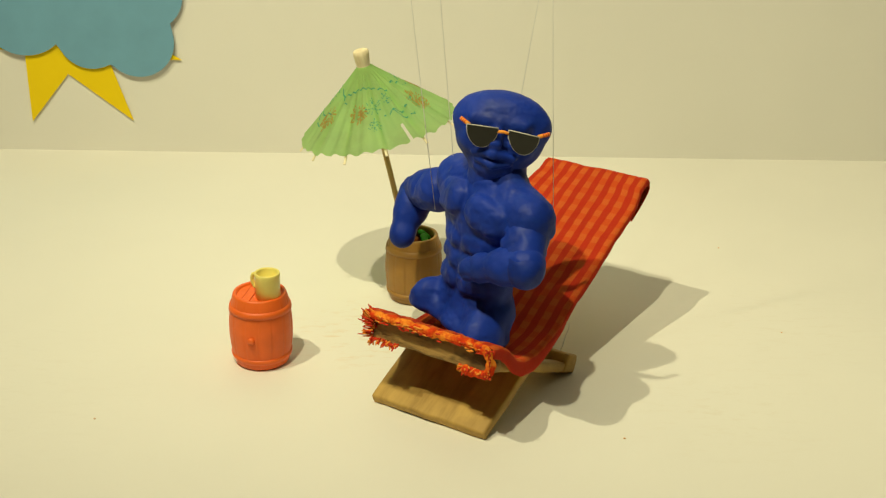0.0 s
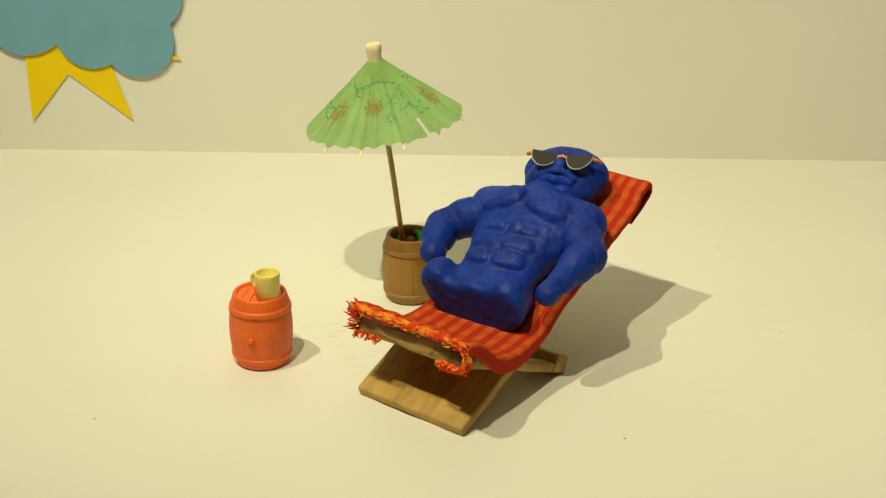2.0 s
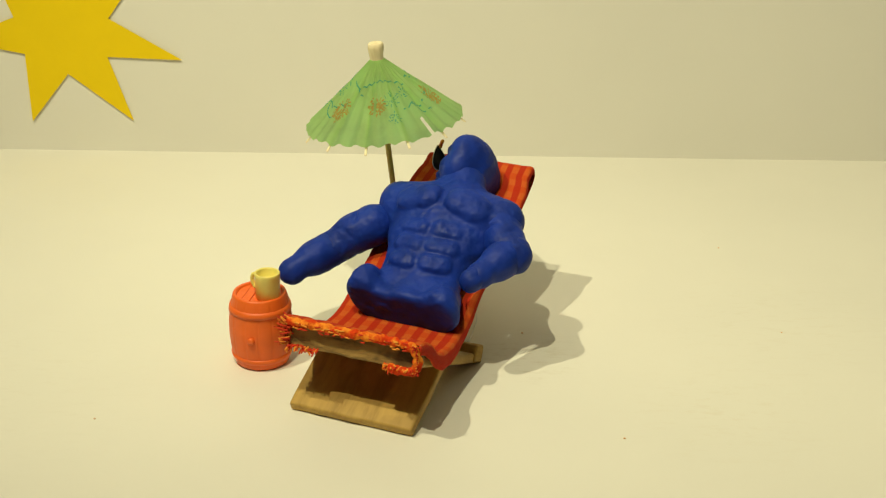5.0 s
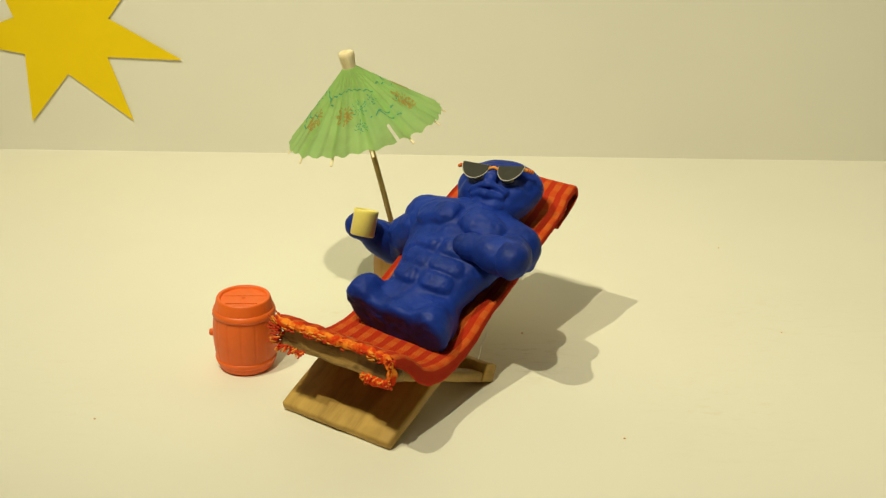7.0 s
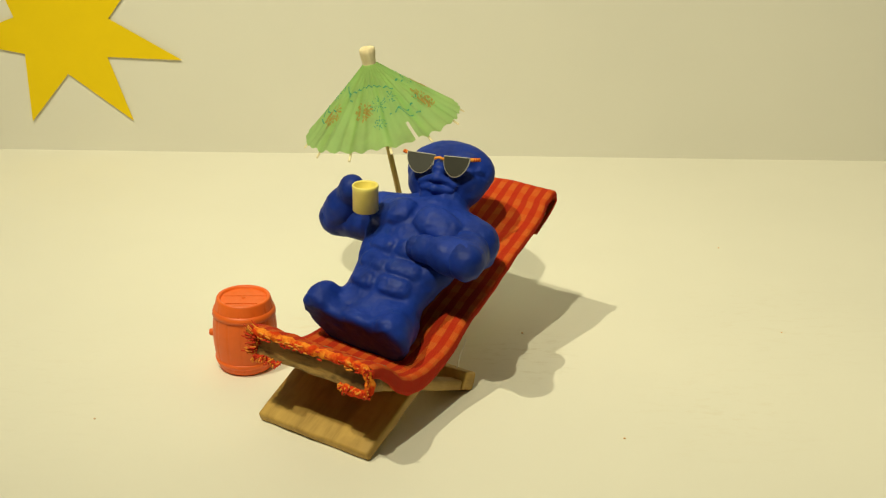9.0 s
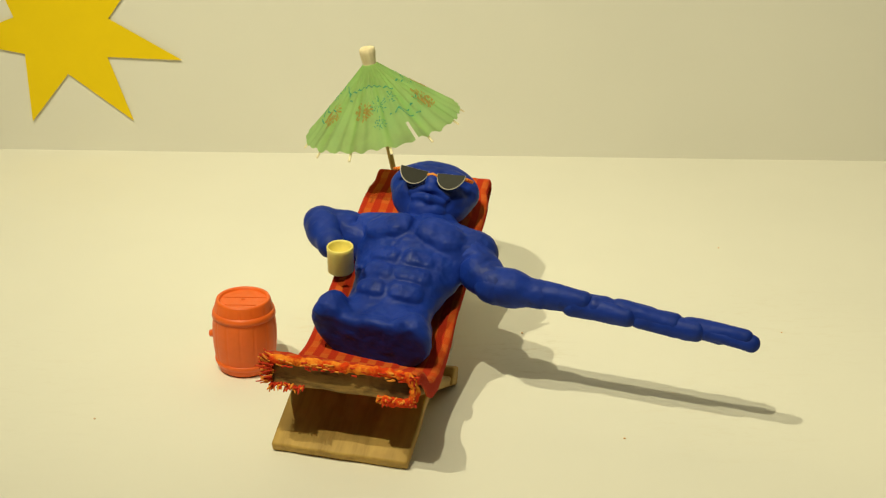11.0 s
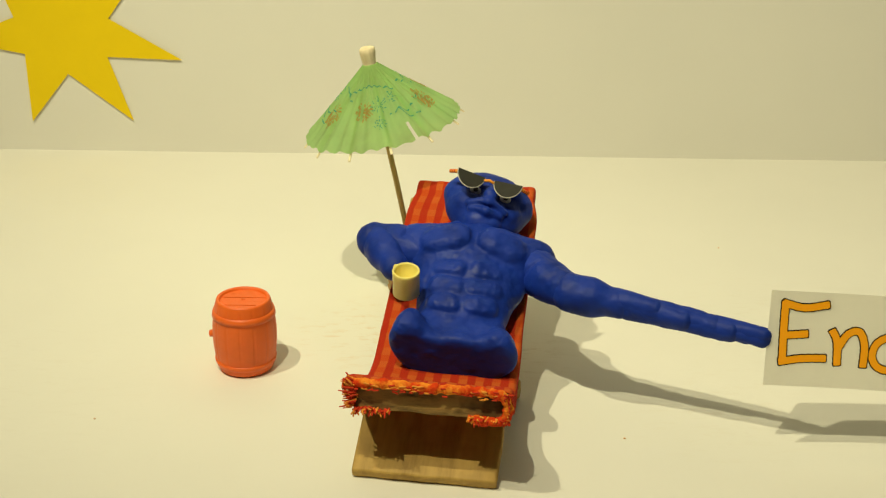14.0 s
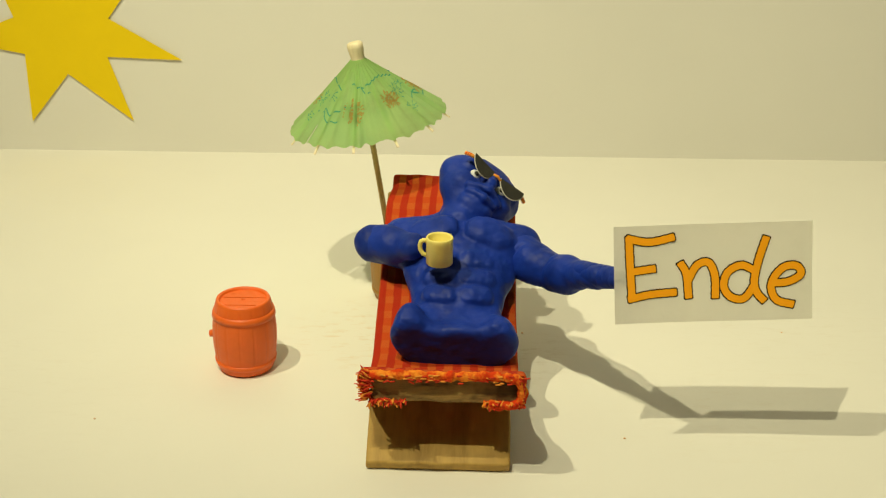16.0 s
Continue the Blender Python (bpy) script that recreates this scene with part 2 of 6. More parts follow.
def union(fs, k):
    def f(p):
        d = fs[0](p)
        for g in fs[1:]:
            e = g(p)
            h = np.clip(0.5 + 0.5 * (e - d) / k, 0, 1)
            d = e * (1 - h) + d * h - k * h * (1 - h)
        return d
    return f


def carve(base, cuts, k):
    def f(p):
        d = base(p)
        for g in cuts:
            e = -g(p)
            h = np.clip(0.5 - 0.5 * (e - d) / k, 0, 1)
            d = e * (1 - h) + d * h + k * h * (1 - h)
        return d
    return f


def skin(name, f, low, high, step, material, rough=0.03, seed=0.0):
    """A mesh of the surface f = 0 in the box low..high (cm)."""
    ax = [np.arange(l, h + step, step) for l, h in zip(low, high)]
    g = np.stack(np.meshgrid(*ax, indexing="ij"), -1)
    d = f(g)
    n = np.array(d.shape) - 1
    total, count = np.zeros((*n, 3)), np.zeros(tuple(n))
    corner = [(i, j, k) for i in (0, 1) for j in (0, 1) for k in (0, 1)]
    cut = lambda a, o: a[o[0]:o[0] + n[0], o[1]:o[1] + n[1], o[2]:o[2] + n[2]]
    for a in corner:
        for b in corner:
            if sum(b) - sum(a) == 1 and all(q >= p for p, q in zip(a, b)):
                da, db = cut(d, a), cut(d, b)
                hit = (da < 0) != (db < 0)
                s = np.where(hit, da / np.where(hit, da - db, 1), 0)[..., None]
                total += np.where(hit[..., None], np.array(a) + s * (np.array(b) - np.array(a)), 0)
                count += hit
    used = count > 0
    ids = -np.ones(tuple(n), int)
    ids[used] = np.arange(used.sum())
    where = np.argwhere(used)
    verts = np.array(low) + step * (where + total[used] / count[used][:, None])
    faces = []
    for axis in range(3):
        e = [0, 0, 0]
        e[axis] = 1
        u, v = [(1, 2), (2, 0), (0, 1)][axis]
        lo = [1, 1, 1]
        lo[axis] = 0
        sl = tuple(slice(lo[q], n[q]) for q in range(3))
        sh = tuple(slice(lo[q] + e[q], n[q] + e[q]) for q in range(3))
        a, b = d[sl], d[sh]
        cells = np.argwhere((a < 0) != (b < 0)) + np.array(lo)
        flip = (a < 0)[tuple((cells - np.array(lo)).T)]
        du, dv = np.zeros(3, int), np.zeros(3, int)
        du[u], dv[v] = 1, 1
        q = np.stack([ids[tuple((cells - s).T)] for s in (0 * du, du, du + dv, dv)], 1)
        q[~flip] = q[~flip][:, ::-1]
        faces.append(q)
    faces = np.concatenate(faces)
    out = []
    for v in verts:
        w = Vector((v[0] + seed, v[1], v[2]))
        k = rough * (noise.noise(w * 1.1) + 0.55 * noise.noise(w * 2.9) + 0.25 * noise.noise(w * 6.5))
        out.append((v[0] + k * noise.noise(w * 1.7 + Vector((9, 0, 0))), v[1] + k, v[2] + k * noise.noise(w * 1.7 + Vector((0, 9, 0)))))
    return mesh_of(name, out, faces[:, ::-1].tolist(), material)


# ---- the setting ----
def slab(name, x0, x1, y0, y1, z0, z1, material, label, category):
    bm = box(bmesh.new(), x0, x1, y0, y1, z0, z1)
    ob = part(name, bm, material, None)
    return tagged(ob, label, category, kind="structure")


slab("ground", -75, 75, -30, 74.1, -1.2, 0, M_TABLE, "white card sheet covering the table top", "table top")
slab("wall_north", -75, 75, 74.1, 75.0, -1.2, 70, M_BACK, "white card backdrop standing behind the table", "backdrop")
slab("floor", -200, 200, -200, 200, -80, -75, M_ROOM, "plain room floor below the table", "floor")
slab("wall_east", 200, 206, -200, 200, -75, 175, M_ROOM, "plain cream room wall", "wall")
slab("wall_west", -206, -200, -200, 200, -75, 175, M_ROOM, "plain cream room wall", "wall")
slab("wall_south", -200, 200, -206, -200, -75, 175, M_ROOM, "plain cream room wall", "wall")
slab("wall_far", -200, 200, 200, 206, -75, 175, M_ROOM, "plain cream room wall behind the backdrop", "wall")
slab("ceiling", -200, 200, -200, 200, 175, 181, M_ROOM, "plain cream room ceiling", "ceiling")


# ---- paper sun and cloud on the backdrop ----
def paper_sun():
    """A star of rays cut from yellow card, standing a little off the wall."""
    cx, cz = -21.75, 7.15
    rays = [(13, 188), (34, 70), (58, 176), (99, 70), (117.5, 173), (156, 88), (176, 195), (196, 96), (226, 185), (250, 76), (274, 182), (297, 76), (318, 186), (338, 70)]
    out = [(cx + r / 28.8 * math.cos(radians(a)), cz - r / 28.8 * math.sin(radians(a))) for a, r in rays]
    v, f = plate(out, 0.05)
    v = [(x, y + 74.03 - 0.010 * ((x - cx) ** 2 + (z - cz) ** 2) ** 0.5, z) for x, y, z in v]
    return tagged(new("paper_sun", mesh_of("paper_sun", v, f, M_SUN, False)), "yellow card sun with pointed rays stuck on the backdrop", "paper sun")


def paper_cloud():
    """A scalloped cloud of blue card with a creased fold."""
    out = []
    lobes = [(-9.5, 1.6, 2.6), (-6.2, -0.9, 2.7), (-1.7, -1.45, 2.65), (2.1, -2.85, 2.0), (4.8, -3.15, 2.15),
             (5.6, -0.5, 2.0), (5.7, 2.6, 2.2), (2.6, 6.0, 3.0), (-2.4, 6.7, 3.2), (-7.4, 5.2, 3.0)]
    n = 260
    for i in range(n):
        a = 2 * math.pi * i / n
        d = Vector((math.cos(a), math.sin(a)))
        best = 0
        for x, z, r in lobes:
            c = Vector((x + 1.0, z - 1.5))
            b = c.dot(d)
            q = b * b - c.dot(c) + r * r
            if q > 0:
                best = max(best, b + q ** 0.5)
        out.append((d.x * best - 1.0, d.y * best + 1.5))
    bm = bmesh.new()
    vs = [bm.verts.new((x, -0.03, z)) for x, z in out]
    bm.faces.new(vs[::-1])
    bmesh.ops.triangulate(bm, faces=bm.faces[:])
    bmesh.ops.subdivide_edges(bm, edges=[e for e in bm.edges if e.calc_length() > 0.8], cuts=6, use_grid_fill=False)
    bmesh.ops.triangulate(bm, faces=bm.faces[:])
    for v in bm.verts:
        x, z = v.co.x, v.co.z
        crease = max(0.0, 1 - abs(x + 0.35 - 0.12 * (z - 2)) / 0.35) * max(0.0, min(1.0, (z - 0.3) / 1.5))
        v.co.y -= 0.22 * crease + 0.05 * math.sin(x * 0.45) * math.cos(z * 0.4)
    back = bmesh.ops.extrude_face_region(bm, geom=bm.faces[:])
    for v in back["geom"]:
        if isinstance(v, bmesh.types.BMVert):
            v.co.y += 0.05
    bmesh.ops.recalc_face_normals(bm, faces=bm.faces[:])
    ob = part("paper_cloud", bm, M_CLOUD, None, smooth=False)
    return tagged(ob, "blue card cloud with scalloped edge and a crease", "paper cloud")


SUN_STAR = paper_sun()
CLOUD = paper_cloud()


# ---- toy barrels and mug ----
def barrel(name, label, material, full):
    """A moulded toy barrel: bulging staves, two hoops, rims, a bung, and a planked lid or an open top."""
    ob = thing(name, label, "toy barrel", "toy barrels")
    h, grooves = 3.13, 14

    def bulge(z):
        return 1.07 + 0.23 * math.sin(math.pi * min(max(z / h, 0), 1)) ** 0.8

    def staves(a, z):
        k = (a * grooves / (2 * math.pi)) % 1
        return -0.028 * max(0.0, 1 - min(k, 1 - k) / 0.055)

    prof = [(0.0, 0.0), (0.98, 0.0), (1.05, 0.05)] + [(bulge(z), z) for z in np.linspace(0.1, h - 0.12, 26)]
    prof += [(1.09, h - 0.05), (1.065, h), (0.97, h), (0.93, h - 0.05)]
    if full:
        prof += [(0.92, h - 0.14), (0.0, h - 0.14)]
    else:
        prof += [(0.94, h - 0.3), (1.06, h * 0.5), (0.92, 0.2), (0.0, 0.18)]
    hang("body", mesh_of("body", *lathe(prof, 168, lambda a, z: staves(a, z) if 0.12 < z < h - 0.2 else 0), material), ob)
    for z0, z1 in ((0.30, 0.56), (h - 0.74, h - 0.44)):
        p = [(bulge(z0) - 0.04, z0), (bulge(z0) + 0.045, z0 + 0.025), (bulge((z0 + z1) / 2) + 0.055, (z0 + z1) / 2), (bulge(z1) + 0.045, z1 - 0.025), (bulge(z1) - 0.04, z1)]
        hang("hoop", mesh_of("hoop", *lathe(p, 96), material), ob)
    bung = [(0.0, 0.24), (0.10, 0.235), (0.145, 0.20), (0.15, 0.0)]
    v, f = lathe(bung, 24)
    me = mesh_of("bung", v, f[:], material)
    hang("bung", me, ob, "", pose(0, -1.22 * CM, 1.5 * CM, 90))
    if full:
        for i in range(5):
            x0 = -0.9 + 0.36 * i
            xa, xb = x0 + 0.015, x0 + 0.345
            n = 8
            lo = [(x, -math.sqrt(max(0.0, 0.8281 - x * x))) for x in np.linspace(xa, xb, n)]
            loop = lo + [(x, -y) for x, y in lo[::-1]]
            top = h - 0.095 + 0.012 * (i % 2)
            verts = [(x, y, h - 0.16) for x, y in loop] + [(x, y, top) for x, y in loop]
            m = len(loop)
            faces = [tuple(range(m, 2 * m))] + [(k, (k + 1) % m, (k + 1) % m + m, k + m) for k in range(m)]
            hang("plank", mesh_of("plank", verts, faces, material, False), ob)
        hang("lid_stud", mesh_of("lid_stud", *lathe([(0.0, 0.05), (0.06, 0.045), (0.09, 0.0)], 16), material), ob, "", pose(0, 0, (h - 0.09) * CM))
    return ob


def mug():
    ob = thing("toy_mug", "small yellow plastic toy mug with a handle", "mug")
    prof = [(0.0, 0.0), (0.46, 0.0), (0.505, 0.04), (0.505, 0.9), (0.515, 0.93), (0.515, 1.06), (0.495, 1.09), (0.445, 1.08), (0.42, 1.03), (0.41, 0.12), (0.0, 0.1)]
    hang("cup", mesh_of("cup", *lathe(prof, 64), M_MUG), ob)
    pts = [(-0.48, 0, 0.88), (-0.60, 0, 0.90), (-0.71, 0, 0.84), (-0.76, 0, 0.68), (-0.74, 0, 0.5), (-0.65, 0, 0.34), (-0.48, 0, 0.29)]
    hang("handle", mesh_of("handle", *tube(pts, 0.088, 10), M_MUG), ob)
    return ob


RED_BARREL = barrel("toy_barrel", "orange red plastic toy barrel with a planked lid", M_RED, True)
TAN_BARREL = barrel("toy_barrel", "open tan plastic toy barrel holding the paper umbrella", M_TAN, False)
hang("filling", skin("filling", union([ball((0, 0, 2.2), (0.93, 0.93, 0.35)), ball((0.45, 0.1, 2.6), (0.3, 0.26, 0.16)), ball((0.3, -0.45, 2.5), (0.28, 0.2, 0.15))], 0.15),
                     (-1.1, -1.1, 1.7), (1.1, 1.1, 2.9), 0.06, M_SOIL, 0.05), TAN_BARREL, "rust coloured clay filling")
for x, y, z, a in ((0.2, -0.45, 2.78, 20), (0.15, 0.6, 2.70, -35), (0.62, -0.35, 2.82, 60)):
    hang("leaf", skin("leaf", union([ball((0, 0, 0), (0.36, 0.15, 0.12)), ball((0.22, 0.02, 0.05), (0.2, 0.16, 0.12))], 0.08),
                      (-0.5, -0.3, -0.25), (0.55, 0.3, 0.3), 0.04, M_LEAF, 0.03), TAN_BARREL, "bright green clay leaf", pose(x * CM, y * CM, z * CM, 0, -12, a))
MUG = mug()


# ---- deck chair ----
def smooth_path(points, n):
    """n even samples of a Catmull-Rom curve through points."""
    p = [np.array(points[0], float) * 2 - np.array(points[1], float)] + [np.array(q, float) for q in points]
    p.append(2 * p[-1] - p[-2])
    out = []
    for t in np.linspace(0, len(points) - 1 - 1e-6, n * 4):
        i, s = int(t), t - int(t)
        a, b, c, d = p[i], p[i + 1], p[i + 2], p[i + 3]
        out.append(0.5 * (2 * b + (c - a) * s + (2 * a - 5 * b + 4 * c - d) * s * s + (3 * b - a - 3 * c + d) * s ** 3))
    out = np.array(out)
    run = np.concatenate([[0], np.cumsum(np.linalg.norm(np.diff(out, axis=0), axis=1))])
    even = np.linspace(0, run[-1], n)
    return np.stack([np.interp(even, run, out[:, k]) for k in range(out.shape[1])], 1), even


def worn_board(w0, w1, length, thick, dent, seed):
    """A sawn board along y with softened, chipped edges."""
    bm = box(bmesh.new(), w0, w1, 0, length, 0, thick)
    for _ in range(4):
        bmesh.ops.subdivide_edges(bm, edges=[e for e in bm.edges if e.calc_length() > 0.7], cuts=1, use_grid_fill=True)
    sharp = [e for e in bm.edges if len(e.link_faces) == 2 and e.calc_face_angle(0) > 0.7]
    bmesh.ops.bevel(bm, geom=sharp, offset=0.085, segments=2, affect="EDGES", profile=0.5)
    for v in bm.verts:
        q = v.co * 1.3 + Vector((seed, 0, 0))
        v.co += dent * Vector((noise.noise(q), noise.noise(q + Vector((7, 0, 0))), noise.noise(q + Vector((0, 7, 0)))))
    return bm


def deck_chair():
    ob = thing("deck_chair", "small wooden deck chair with a red and orange checked cloth", "deck chair")
    leg = part("long_board", worn_board(-2.64, 2.54, 13.7, 0.44, 0.05, 1), M_WOOD, ob, "pale worn wooden board", True)
    leg.matrix_basis = pose(0, -0.10 * CM, 0, 24.2)
    seat = part("front_bar", worn_board(-2.45, 2.72, 0.95, 0.98, 0.06, 5), M_END, ob, "dark weathered wooden bar", True)
    seat.matrix_basis = pose(0, -0.46 * CM, 3.02 * CM, -22)
    for x0, x1, seed in ((-2.35, -1.75, 9), (1.98, 2.62, 13)):
        rail = part("seat_rail", worn_board(x0, x1, 6.6, 0.42, 0.03, seed), M_WOOD, ob, "pale wooden rail", True)
        rail.matrix_basis = pose(0, 0.35 * CM, 2.72 * CM, -24.5)
    foot = part("rear_foot", worn_board(-2.5, 2.72, 0.8, 0.72, 0.04, 17), M_WOOD, ob, "pale rounded wooden foot", True)
    foot.matrix_basis = pose(0, 5.75 * CM, 0.33 * CM, -24.5)
    # cloth slung from the front edge of the short board over the top of the long one
    path, run = smooth_path([(-0.40, 4.10), (0.35, 3.80), (1.4, 2.98), (2.7, 2.46), (4.2, 2.54), (5.5, 3.10), (7.5, 3.98), (10.0, 5.14),
                             (12.2, 6.17), (12.9, 6.46), (13.2, 6.22), (12.95, 5.72), (11.6, 4.95)], 110)
    nx = 64
    verts, faces, uvs = [], [], []
    for i, (y, z) in enumerate(path):
        d = path[min(i + 1, 109)] - path[max(i - 1, 0)]
        nrm = np.array([-d[1], d[0]]) / np.hypot(*d)
        if i > 96:
            nrm = nrm * 0.3
        for j in range(nx):
            u = -1 + 2 * j / (nx - 1)
            half = 2.60 + 0.20 * math.exp(-((y + 0.4) / 4.0) ** 2) - 0.22 * min(1.0, max(0.0, (i - 80) / 8)) ** 2 + 0.05 * noise.noise(Vector((u * 2, run[i] * 0.5, 3)))
            over = max(0.0, abs(u) - 0.86) / 0.14
            side = 1 if u > 0 else -1
            drop = (0.26 + 0.42 * math.exp(-((y - 2.2) / 2.4) ** 2)) * over ** 1.5
            x = side * min(abs(u) / 0.86, 1) * half + side * 0.10 * math.sin(over * 2.2) + 0.06
            wrinkle = 0.05 * noise.noise(Vector((x * 0.9, run[i] * 0.8, 0))) + 0.025 * noise.noise(Vector((x * 2.6, run[i] * 2.1, 5)))
            wrinkle += 0.06 * over * noise.noise(Vector((side * 3, run[i] * 1.6, 2)))
            wrinkle += 0.11 * math.exp(-((y - 0.3) / 1.3) ** 2) * (noise.noise(Vector((x * 1.7, run[i] * 1.9, 11))) + 0.25)
            k = wrinkle - drop - 0.20 * (1 - u * u) * math.exp(-((y - 1.9) / 1.0) ** 2)
            verts.append((x, y + nrm[0] * k, z + nrm[1] * k))
            uvs.append((u * 3.1, run[i]))
    for i in range(109):
        for j in range(nx - 1):
            faces.append((i * nx + j, i * nx + j + 1, (i + 1) * nx + j + 1, (i + 1) * nx + j))
    me = mesh_of("cloth", verts, faces, M_CLOTH, True, uvs)
    cloth = hang("cloth", me, ob, "red and orange checked woven cloth")
    sol = cloth.modifiers.new("thickness", "SOLIDIFY")
    sol.thickness, sol.offset = 0.05 * CM, 0.0
    # frayed threads round the front edge
    rnd = random.Random(4)
    for material, word, share in ((M_FRINGE_R, "red", 0.6), (M_FRINGE_O, "orange", 0.4)):
        fv, ff = [], []

        def strand(p, d, length, radius):
            pts, q = [], Vector(p)
            d = Vector(d).normalized()
            bend = Vector((rnd.uniform(-1, 1), rnd.uniform(-1, 1), rnd.uniform(-1, 1))) * 0.5
            for s in range(5):
                pts.append(tuple(q))
                q = q + (d + bend * (s / 4) ** 1.5).normalized() * (length / 4)
            v, f = tube(pts, radius, 5, [1, 1, 0.95, 0.85, 0.6])
            o = len(fv)
            fv.extend(v)
            ff.extend(tuple(i + o for i in q) for q in f)

        for _ in range(int(120 * share)):      # left corner: a brush of loose ends
            z = rnd.uniform(2.9, 3.85)
            strand((-2.45 + rnd.uniform(-0.1, 0.15), -0.5 + rnd.uniform(-0.1, 0.5), z + 0.18), (-1, rnd.uniform(-0.5, 0.4), (z - 3.3) * 0.9 + rnd.uniform(-0.5, 0.5)), rnd.uniform(0.22, 0.46), 0.031)
        for _ in range(int(60 * share)):      # along the upper edge
            x = rnd.uniform(-2.45, 2.95)
            strand((x, -0.60, 3.98 + rnd.uniform(-0.14, 0.16)), (rnd.choice([-1, 1]), rnd.uniform(-0.12, 0.15), rnd.uniform(-0.35, 0.12)), rnd.uniform(0.14, 0.26), 0.034)
        for _ in range(int(100 * share)):      # folded under, at both ends
            x = rnd.choice([rnd.uniform(-2.5, -1.2), rnd.uniform(1.5, 2.9)])
            strand((x, -0.42, 3.05 + rnd.uniform(-0.05, 0.05)), (rnd.uniform(-0.9, 0.9), -0.8, rnd.uniform(-0.9, 0.3)), rnd.uniform(0.18, 0.34), 0.042)
        for _ in range(int(80 * share)):      # round the far corner
            a = rnd.uniform(-1.5, 1.5)
            strand((2.70 + 0.12 * math.cos(a), -0.47, 3.52 + 0.5 * math.sin(a)), (0.5 * math.cos(a), -0.7, rnd.uniform(-0.8, 0.8)), rnd.uniform(0.16, 0.28), 0.042)
        tagged(hang("fringe", mesh_of("fringe", fv, ff, material), ob, "frayed " + word + " threads at the cloth edge"), kind="stuff")
    hem = [(-2.42, -0.42, 4.0), (-1.2, -0.44, 4.04), (0.2, -0.44, 4.02), (1.6, -0.45, 4.05), (2.55, -0.46, 4.0), (2.82, -0.48, 3.72), (2.84, -0.48, 3.3), (2.66, -0.48, 3.02), (2.1, -0.46, 2.94), (1.5, -0.42, 2.96)]
    path, _ = smooth_path(hem, 90)
    path = [(x, y + 0.05 * noise.noise(Vector((x * 3, z * 3, 1))), z + 0.05 * noise.noise(Vector((x * 3, z * 3, 7)))) for x, y, z in path.tolist()]
    hang("hem", mesh_of("hem", *tube(path, 0.19, 12, [0.9 + 0.5 * noise.noise(Vector((i * 0.37, 2, 0))) for i in range(len(path))]), M_HEM), ob, "puffy frayed orange hem")
    loop = [(2.3, 6.0, 1.1), (2.55, 5.7, 1.5), (2.7, 5.6, 2.0), (2.75, 5.75, 2.3), (2.6, 6.1, 2.4)]
    hang("thread_loop", mesh_of("thread_loop", *tube(smooth_path(loop, 20)[0].tolist(), 0.022, 6), M_THREAD), ob, "loose white thread")
    return ob


CHAIR = deck_chair()


